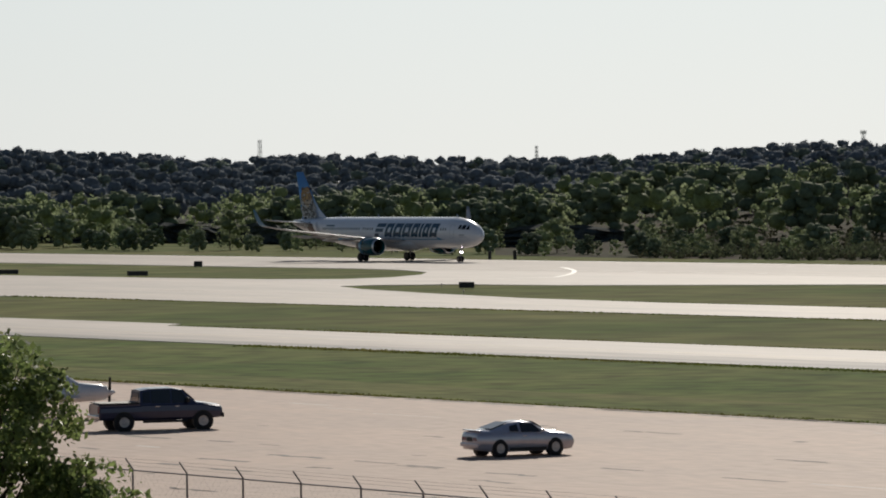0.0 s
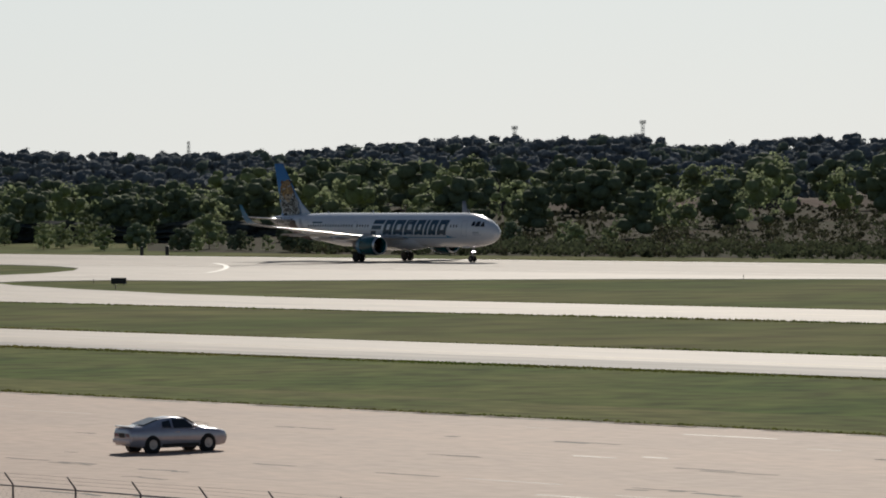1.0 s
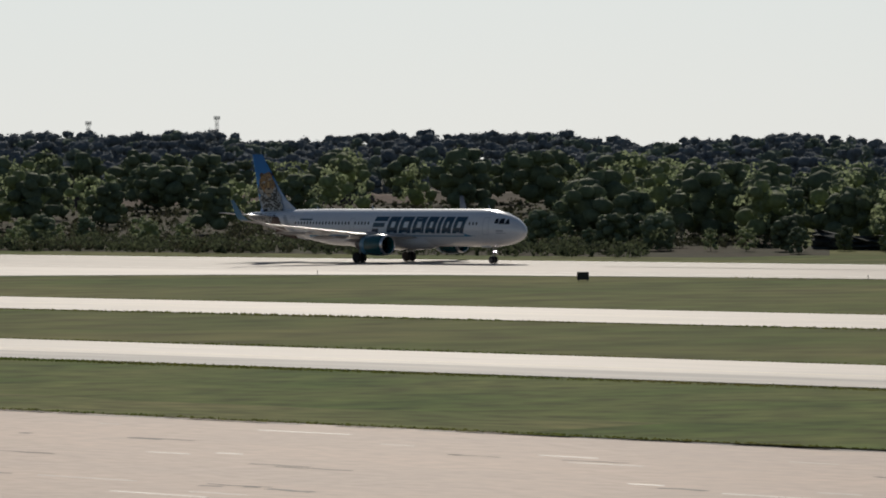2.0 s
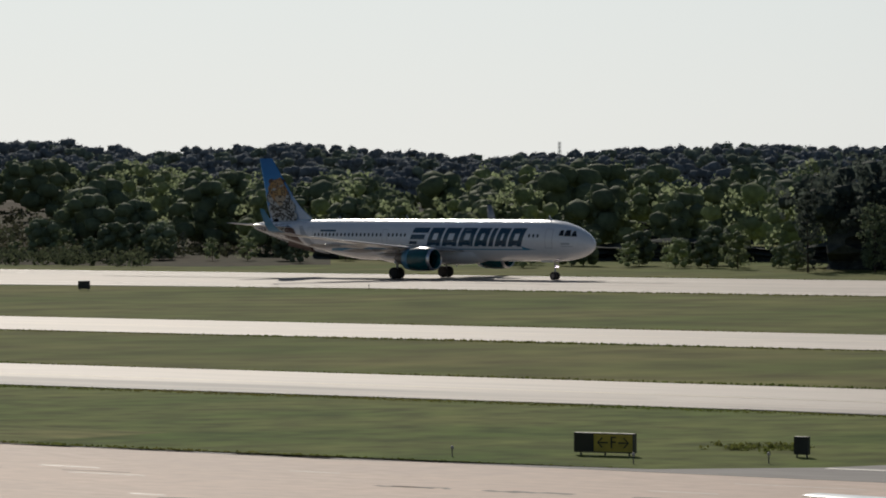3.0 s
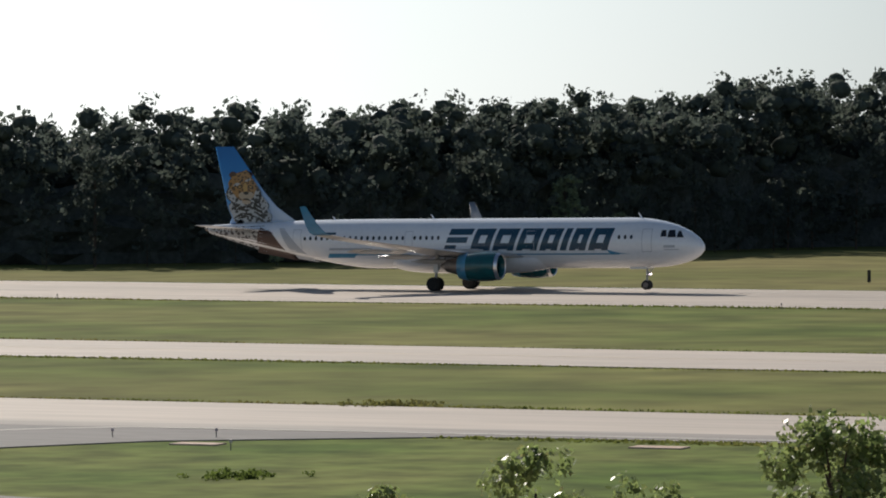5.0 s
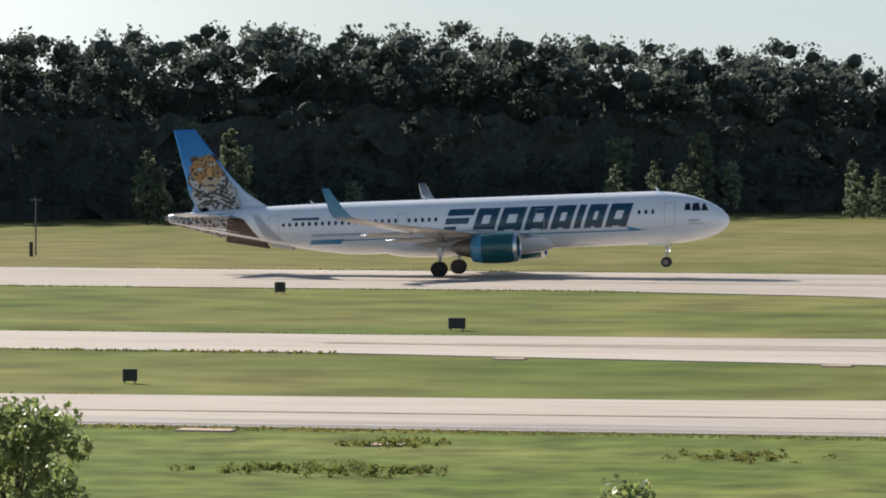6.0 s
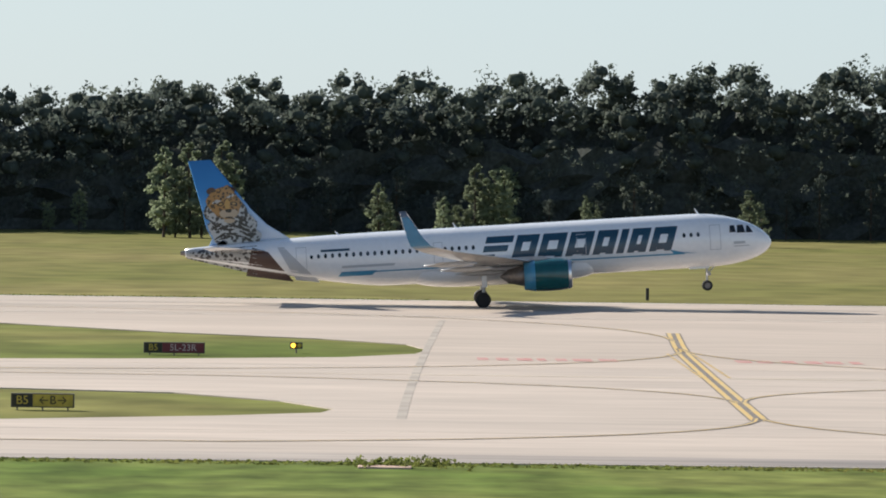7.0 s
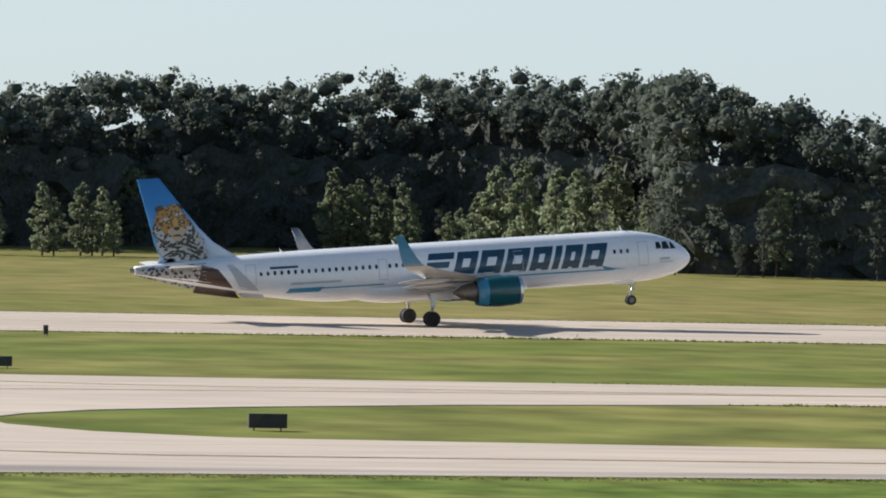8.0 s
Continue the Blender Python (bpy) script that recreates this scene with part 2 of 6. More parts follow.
def lathe(bm, profile, axis="x", n=24, centre=(0, 0, 0), closed=True):
    """Turns (along, radius) pairs round an axis."""
    c = Vector(centre)
    rings = []
    for s, r in profile:
        ring = []
        for i in range(n):
            a = 2 * math.pi * i / n
            u, w = math.cos(a) * r, math.sin(a) * r
            p = {"x": Vector((s, u, w)), "y": Vector((u, s, w)), "z": Vector((u, w, s))}[axis]
            ring.append(bm.verts.new(c + p))
        rings.append(ring)
    for p, q in zip(rings, rings[1:]):
        for i in range(n):
            bm.faces.new((p[i], p[(i + 1) % n], q[(i + 1) % n], q[i]))
    if closed:
        bm.faces.new(rings[0][::-1])
        bm.faces.new(rings[-1])
    return bm


PAVED = []


def slab(name, outline, z, mat, label, category="pavement", depth=0.25):
    """A sheet of pavement with an edge, from its outline on the ground."""
    PAVED.append(outline)
    bm = bmesh.new()
    vs = [bm.verts.new((x, y, z)) for x, y in outline]
    f = bm.faces.new(vs)
    if f.normal.z < 0:
        f.normal_flip()
    f.normal_update()
    r = bmesh.ops.extrude_face_region(bm, geom=[f])
    bmesh.ops.translate(bm, vec=(0, 0, -depth), verts=[v for v in r["geom"] if isinstance(v, bmesh.types.BMVert)])
    bmesh.ops.recalc_face_normals(bm, faces=bm.faces)
    bmesh.ops.triangulate(bm, faces=[f for f in bm.faces if len(f.verts) > 4])
    ob = part(name, bm, mat)
    return tagged(ob, label, category, kind="structure")


def ribbon(name, pts, width, z, mat, parent, label=""):
    """A painted or worn line that follows points on the pavement."""
    bm = bmesh.new()
    prev = None
    for i, (x, y) in enumerate(pts):
        a, b = pts[max(i - 1, 0)], pts[min(i + 1, len(pts) - 1)]
        t = Vector((b[0] - a[0], b[1] - a[1])).normalized()
        n = Vector((-t.y, t.x)) * (width / 2)
        pair = (bm.verts.new((x + n.x, y + n.y, z)), bm.verts.new((x - n.x, y - n.y, z)))
        if prev:
            bm.faces.new((prev[0], prev[1], pair[1], pair[0]))
        prev = pair
    bmesh.ops.recalc_face_normals(bm, faces=bm.faces)
    for f in bm.faces:
        if f.normal.z < 0:
            f.normal_flip()
    return part(name, bm, mat, parent, label)


def bend(a, b, c, n=10):
    """Points on a curve from a to c that leans towards b."""
    out = []
    for i in range(n + 1):
        s = i / n
        out.append(tuple((1 - s) ** 2 * p + 2 * s * (1 - s) * q + s * s * r for p, q, r in zip(a, b, c)))
    return out


# ---------------------------------------------------------------- ground and pavements
ground = tagged(raw("ground", [(-4500, -900, 0), (3500, -900, 0), (3500, 4500, 0), (-4500, 4500, 0)], [(0, 1, 2, 3)], GRASS),
                "mown airfield grass, green with straw-coloured patches", "grass", kind="structure")
MEADOW = material("dry_meadow_grass", (0.135, 0.140, 0.042), rough=0.95, second=(0.20, 0.175, 0.070), scale=0.07, amount=0.9,
                  fine=(0.5, 0.25), bump=0.25, bump_scale=1.2, stretch=(0.35, 0.25, 1), spec=0.03)
LAWN = material("lush_rough_grass", (0.088, 0.134, 0.028), rough=0.95, second=(0.165, 0.180, 0.055), scale=0.16, amount=0.9,
                fine=(0.9, 0.40), bump=0.3, bump_scale=2.0, stretch=(0.45, 0.40, 1), spec=0.03)
tagged(raw("meadow", [(-230, 391, 0.008), (700, 391, 0.008), (700, 900, 0.008), (-230, 900, 0.008)], [(0, 1, 2, 3)], MEADOW),
       "dry olive meadow between runway and wood", "grass", kind="structure")
tagged(raw("lawn", [(-700, 100, 0.008), (300, 100, 0.008), (300, 208, 0.008), (-700, 208, 0.008)], [(0, 1, 2, 3)], LAWN),
       "lush green uneven grass beside the near taxiway", "grass", kind="structure")
R0, R1, U0, U1, V0, V1, A1 = 390.4, 347.1, 271.8, 250.4, 208.1, 188.3, 148.6
runway = slab("runway", [(-1600, R1), (1200, R1), (1200, R0), (-1600, R0)], 0.05, CONCRETE,
              "pale worn concrete runway with dark rubber streaks", "runway")
taxiway = slab("taxiway", [(-1600, U1), (900, U1), (900, U0), (-1600, U0)], 0.05, TAXI, "pale concrete parallel taxiway", "taxiway")
taxiway_near = slab("taxiway", [(-900, V1), (900, V1), (900, V0), (-333, V0), (-336, V0 + 3.2), (-900, V0 + 3.2)], 0.05, TAXI,
                    "pale concrete taxiway beside the parking apron", "taxiway")
apron = slab("apron", [(-620, 40), (-10, 40), (-10, A1 - 1), (-76, A1), (-620, A1 + 1.5)], 0.05, APRON,
             "pinkish worn concrete aircraft parking apron with cracks", "apron")
entry_taxiway = slab("entry_taxiway", [
    (-1600, U0), (-352, U0), (-375, 274), (-400, 280), (-420, 286), (-433, 292), (-434, 297), (-428, 304), (-414, 307), (-393, 321),
    (-375, 332.5), (-353, 341), (-325, 345.5), (-300, R1), (-510, R1), (-498, 345), (-484, 339), (-473, 330.5), (-464, 320), (-462, 312),
    (-470, 307), (-487, 304.5), (-522, 302.5), (-620, 301), (-1600, 300)], 0.054, TAXI,
    "pale concrete entry taxiway curving onto the runway", "taxiway")
exit_taxiway = slab("exit_taxiway", [
    (-60, U0), (95, U0), (80, 272.6), (62, 273.8), (48, 274.6), (41, 276), (36, 283), (33.6, 295), (33.6, 306), (34.6, 318), (37.6, 328), (44, 339), (52, 345), (60, R1),
    (-60, R1), (-42, 341), (-25, 330), (-13, 317), (-3, 309), (2.2, 302), (3.4, 294), (2.6, 288), (-1.6, 282.2), (-11, 277.6), (-22, 274.5), (-40, 272.8)],
    0.054, CONCRETE, "pale concrete exit taxiway with curved black tyre marks", "taxiway")
exit_link = slab("exit_taxiway", [
    (-70, V0), (85, V0), (70, 210), (56, 212), (46, 213.6), (40.6, 217.6), (37.6, 223), (37.3, 228), (40, 232.5), (44, 236.6), (52, 241), (65, 246), (85, U1),
    (-60, U1), (-40, 246.5), (-18, 242), (-9.5, 239.4), (-4.2, 232.8), (-1.6, 226), (-2.2, 222.8), (-6.5, 219.4), (-16, 214.4), (-32, 211)],
    0.054, TAXI, "pale concrete link between parallel taxiways", "taxiway")
apron_link = slab("apron_taxiway", [
    (-150, A1), (-131, 147.9), (-116, 150.0), (-111, 154.6), (-108.2, 161.5), (-108.4, 171), (-110, 178), (-112.2, 181), (-117, 184.3), (-125, 186.8), (-140, V1),
    (-70, V1), (-79, 187.4), (-89.4, 180), (-93.4, 173), (-93.6, 164), (-91, 157.2), (-87, 152.4), (-82, 150), (-76, A1)], 0.058, ASPHALT,
    "grey asphalt link taxiway between apron and taxiway", "taxiway")

ribbon("shoulder", [(-880, V1 + 3.6), (-150, V1 + 3.6)], 7.0, 0.054, SHOULDER, taxiway_near, "grey patchy worn taxiway shoulder")
ribbon("shoulder", [(-150, V1 + 2.6), (880, V1 + 2.6)], 4.6, 0.054, SHOULDER, taxiway_near, "grey patchy worn taxiway shoulder")

# dark ribbons painted for the shaded lip where grass meets pavement
LIP_SHADE = material("grass_lip_shade", (0.055, 0.048, 0.028), rough=0.95, second=(0.09, 0.085, 0.035), scale=0.5, amount=1.0, spec=0.05)
for y, x0, x1, w in ((V0 + 0.5, -333, -72, 0.9), (V0 + 0.5, 90, 300, 0.9), (U0 + 0.5, -350, -62, 1.3), (U0 + 0.5, 98, 300, 1.3), (A1 + 1.0, -260, -150, 0.6), (R0 + 1.2, -700, 300, 2.2)):
    ribbon("lip_shade_strip", [(x0 + (x1 - x0) * i / 40, y + random.uniform(-0.12, 0.12)) for i in range(41)], w, 0.02, LIP_SHADE, ground, "dark strip painted for the shaded grass lip along the pavement")

DRY_VERGE = material("dry_verge_grass", (0.20, 0.195, 0.072), rough=0.95, second=(0.12, 0.150, 0.042), scale=0.16, amount=0.9, fine=(0.8, 0.35), stretch=(0.4, 0.8, 1), spec=0.03)
ribbon("dry_verge", [(-420 + 7.3 * i, A1 + 5.9 + 0.5 * math.sin(i * 1.3) + 0.3 * math.sin(i * 2.9)) for i in range(38)], 9.6, 0.014, DRY_VERGE, ground, "straw-coloured grass verge along the apron")
# paint on the exit taxiway: yellow centre line with black edges, curved lead-off lines, red hold signs on the surface
CL = [(19.9, 325.5), (19.0, 305), (18.5, 291.4), (18.0, 262), (17.6, 234), (17.4, 220)]
ribbon("centre_line_border", CL, 1.0, 0.066, BLACK_LINE, exit_taxiway)
for dx in (-0.27, 0.27):
    ribbon("centre_line", [(x + dx, y) for x, y in CL], 0.26, 0.070, YELLOW, exit_taxiway, "worn yellow centre line")
for i in range(13):
    for dx in (-0.75, 0.75):
        y = 262 + i * 2.4
        ribbon("centre_dash", [(18.3 + dx, y), (18.3 + dx, y + 1.5)], 0.18, 0.070, YELLOW, exit_taxiway)
LEADS = [((17.6, 236), (17.0, 252), (-8, 257.5), (-60, 260.5)), ((17.9, 236), (18.5, 252), (44, 257.5), (95, 261)),
         ((17.4, 222), (16.6, 206), (-6, 200), (-60, 197.5)), ((17.6, 222), (18.6, 206), (40, 200), (95, 198)),
         ((18.7, 300), (19.5, 270), (-20, 263), (-60, 261.5)), ((18.7, 300), (18.5, 270), (56, 263), (95, 261.5)),
         ((19.2, 312), (19.5, 352), (-20, 362), (-90, 366))]
for a, b, c, d in LEADS:
    pts = bend(a, b, c, 12) + [d]
    ribbon("lead_line_border", pts, 0.36, 0.074, BLACK_LINE, exit_taxiway)
    ribbon("lead_line", pts, 0.14, 0.078, YELLOW, exit_taxiway)
random.seed(3)
for x0, x1, y in ((6.1, 14.2, 282.0), (20.9, 28.5, 282.6)):
    x = x0
    while x < x1 - 0.5:
        w = random.uniform(0.5, 1.1)
        ribbon("surface_sign_bar", [(x, y), (min(x + w, x1), y)], 3.4, 0.066, RED_LINE, exit_taxiway)
        x += w + random.uniform(0.25, 0.6)
# paint round the apron link
ribbon("edge_line", [(-100.9, 150), (-100.6, 177)], 0.30, 0.070, WHITE_LINE, apron_link)
ribbon("edge_line", [(-110.6, 154.0), (-100, 154.8), (-89.4, 154.4)], 0.42, 0.070, WHITE_LINE, apron_link)
ribbon("curve_line", bend((-100.6, 176), (-100.6, 184.8), (-94, 188.5), 8) + [(-75, 189.6), (-20, 190.4)], 0.35, 0.070, WHITE_LINE, apron_link)
ribbon("curve_line", bend((-100.7, 176), (-103.4, 194.5), (-114.8, 196), 10), 0.75, 0.070, PALE_YELLOW, apron_link, "faded yellow curved turn line")
ribbon("curve_line", [(-114.8, 196), (-150, 197.6), (-420, 198.4)], 0.25, 0.066, PALE_YELLOW, taxiway_near)
ribbon("circle_line", bend((-84, 118), (-88, 121), (-85, 125), 6) + bend((-85, 125), (-82, 128), (-77, 126), 6), 0.18, 0.066, WHITE_LINE, apron)
ribbon("turn_line", bend((-491, 364), (-466, 350), (-445, 329), 10) + bend((-445, 329), (-443, 322), (-460, 300), 6), 0.6, 0.066, WHITE_LINE, entry_taxiway)
ribbon("runway_edge_line", [(-1200, R0 - 1.2), (1000, R0 - 1.2)], 0.9, 0.066, WHITE_LINE, runway)
ribbon("runway_edge_line", [(-1200, R1 + 5.5), (1000, R1 + 5.5)], 0.5, 0.066, WHITE_LINE, runway)
ribbon("centre_line", [(-1200, U0 - 10.5), (900, U0 - 10.5)], 0.25, 0.066, PALE_YELLOW, taxiway)
for i in range(22):
    x = -560 + i * 60
    ribbon("runway_centre_stripe", [(x, 379.4), (x + 36, 379.4)], 0.5, 0.066, WHITE_LINE, runway)
random.seed(5)
for i in range(16):
    x, y = random.uniform(-500, 150), random.choice((366, 371, 376, 383)) + random.uniform(-2, 2)
    ribbon("rubber_streak", [(x, y), (x + random.uniform(40, 160), y + random.uniform(-0.5, 0.5))], random.uniform(0.4, 1.4), 0.062, RUBBER_MARK, runway)
ribbon("rubber_streak", bend((1.4, 218), (2.2, 262), (5.0, 345), 12), 0.45, 0.062, RUBBER_MARK, exit_link)
# cracks, joints and worn dashes on the apron
for i in range(150):
    y, x = random.choice((100, 104.5, 108, 111.5, 114.5, 119, 128, 137)) + random.gauss(0, 0.25), random.uniform(-235, -95)
    pts = [(x + j * random.uniform(0.5, 0.9), y + random.gauss(0, 0.10)) for j in range(random.randint(2, 6))]
    pts.sort()
    ribbon("crack", pts, random.uniform(0.14, 0.45), 0.058, CRACK, apron)
for i in range(26):
    y, x = random.uniform(112, 146), random.uniform(-240, -95)
    ribbon("joint", [(x, y), (x + random.uniform(1.5, 6), y)], random.uniform(0.1, 0.22), 0.058, WHITE_LINE, apron)
for i in range(60):
    x, y = random.uniform(-255, -132), A1 + 0.1 - 0.35
    ribbon("edge_dirt", [(x, y), (x + random.uniform(1, 5), y + random.uniform(-0.2, 0.2))], random.uniform(0.2, 0.5), 0.058, CRACK, apron)


# ---------------------------------------------------------------- airliner
# local space: x ahead, y to its left, z up; origin on the ground between the main wheels
NOSE, TAIL, FZ = 21.98, -22.75, 3.86


def body_at(x):
    """Half width, half height and centre height of the fuselage at x."""
    s = NOSE - x
    if s < 6.4:
        k = max(s, 0.0) / 6.4
        r = (1 - (1 - k) ** 2.2) ** 0.56
        return 1.975 * r, 2.07 * (1 - (1 - k) ** 2.3) ** 0.56, FZ - 0.42 * (1 - k) ** 1.8
    if x > -7.5:
        return 1.975, 2.07, FZ
    k = min((-7.5 - x) / (-7.5 - TAIL), 1.0)
    top = FZ + 2.07 - 0.45 * k ** 2.0
    low = FZ - 2.07 + 3.05 * k ** 1.32
    return 1.975 * (1 - 0.86 * k ** 1.6), (top - low) / 2, (top + low) / 2


def side_point(x, z, side=-1, out=0.012):
    ry, rz, zc = body_at(x)
    q = max(-0.995, min(0.995, (z - zc) / rz))
    return Vector((x, side * (ry * math.sqrt(1 - q * q) + out), z))


def decal(name, quads, mat, parent, label="", side=-1, out=0.012, n=5):
    """Paint on the fuselage: flat four-cornered shapes in x and z, laid onto its side."""
    vs, fs = [], []
    for q in quads:
        a, b, c, d = [Vector((p[0], p[1])) for p in q]
        base = len(vs)
        for i in range(n + 1):
            for j in range(n + 1):
                s, t = i / n, j / n
                p = (a * (1 - s) + b * s) * (1 - t) + (d * (1 - s) + c * s) * t
                vs.append(side_point(p.x, p.y, side, out))
        for i in range(n):
            for j in range(n):
                k = base + i * (n + 1) + j
                fs.append((k, k + 1, k + n + 2, k + n + 1))
    return raw(name, vs, fs, mat, parent, label, smooth=True)


def wing_mesh(sections, n=10):
    """A solid wing through sections (x of leading edge, y, z, chord, thickness)."""
    bm = bmesh.new()
    rings = []
    for xl, y, z, c, th in sections:
        up, low = [], []
        for i in range(n + 1):
            u = (1 - math.cos(math.pi * i / n)) / 2
            t = th * c * 2.6 * (0.2969 * math.sqrt(u) - 0.126 * u - 0.3516 * u * u + 0.2843 * u ** 3 - 0.1015 * u ** 4)
            up.append((xl - u * c, y, z + t + 0.02 * c * math.sin(math.pi * u)))
            low.append((xl - u * c, y, z - t * 0.75 + 0.02 * c * math.sin(math.pi * u)))
        rings.append([bm.verts.new(p) for p in up + low[-2:0:-1]])
    for p, q in zip(rings, rings[1:]):
        for i in range(len(p)):
            bm.faces.new((p[i], p[(i + 1) % len(p)], q[(i + 1) % len(q)], q[i]))
    bm.faces.new(rings[0][::-1])
    bm.faces.new(rings[-1])
    bmesh.ops.recalc_face_normals(bm, faces=bm.faces)
    return bm


def spot_paint(name, base, spot, scale, width, gradient=None):
    """Livery art paint: ground colour with irregular dark blotches."""
    m = material(name, base, rough=0.3, coat=0.4)
    n, l = m.node_tree.nodes, m.node_tree.links
    tc = n.new("ShaderNodeTexCoord")
    wob = n.new("ShaderNodeTexNoise")
    wob.inputs["Scale"].default_value = 2.2
    add = n.new("ShaderNodeMixRGB")
    add.blend_type = "ADD"
    add.inputs[0].default_value = 0.45
    l.new(tc.outputs["Object"], wob.inputs["Vector"])
    l.new(tc.outputs["Object"], add.inputs[1])
    l.new(wob.outputs["Color"], add.inputs[2])
    vo = n.new("ShaderNodeTexVoronoi")
    vo.inputs["Scale"].default_value = scale
    l.new(add.outputs[0], vo.inputs["Vector"])
    mr = n.new("ShaderNodeMapRange")
    mr.inputs["From Min"].default_value, mr.inputs["From Max"].default_value = width, width + 0.12
    l.new(vo.outputs["Distance"], mr.inputs["Value"])
    mix = n.new("ShaderNodeMix")
    mix.data_type = "RGBA"
    mix.inputs["A"].default_value, mix.inputs["B"].default_value = (*spot, 1), (*base, 1)
    l.new(mr.outputs[0], mix.inputs["Factor"])
    l.new(mix.outputs["Result"], n["Principled BSDF"].inputs["Base Color"])
    return m


def fade_paint(name, low, high, a, b, axis):
    """Livery paint that fades from one colour to another along an axis of the aircraft."""
    m = material(name, low, rough=0.25, coat=0.5)
    n, l = m.node_tree.nodes, m.node_tree.links
    tc = n.new("ShaderNodeTexCoord")
    dot = n.new("ShaderNodeVectorMath")
    dot.operation = "DOT_PRODUCT"
    dot.inputs[1].default_value = axis
    l.new(tc.outputs["Object"], dot.inputs[0])
    mr = n.new("ShaderNodeMapRange")
    mr.inputs["From Min"].default_value, mr.inputs["From Max"].default_value = a, b
    l.new(dot.outputs["Value"], mr.inputs["Value"])
    mix = n.new("ShaderNodeMix")
    mix.data_type = "RGBA"
    mix.inputs["A"].default_value, mix.inputs["B"].default_value = (*low, 1), (*high, 1)
    l.new(mr.outputs[0], mix.inputs["Factor"])
    l.new(mix.outputs["Result"], n["Principled BSDF"].inputs["Base Color"])
    return m


def wheel_part(parent, x, y, z, r, w, name="wheel", rim=None):
    bm = bmesh.new()
    b = w / 2
    lathe(bm, [(-b, r * 0.55), (-b, r * 0.86), (-b * 0.75, r * 0.97), (-b * 0.3, r), (b * 0.3, r), (b * 0.75, r * 0.97), (b, r * 0.86), (b, r * 0.55)], "y", 28, closed=False)
    hub = new(name)
    hub.parent = parent
    hub.location = (x, y, z)
    part("tyre", bm, TYRE, hub, smooth=True)
    bm = bmesh.new()
    lathe(bm, [(-b * 1.0, r * 0.08), (-b * 1.02, r * 0.2), (-b * 0.9, r * 0.3), (-b * 0.92, r * 0.52), (-b * 1.02, r * 0.57), (b * 1.02, r * 0.57), (b * 0.92, r * 0.52), (b * 0.9, r * 0.3), (b * 1.02, r * 0.2), (b * 1.0, r * 0.08)], "y", 20)
    part("rim", bm, rim or RIM, hub, smooth=False)
    return hub


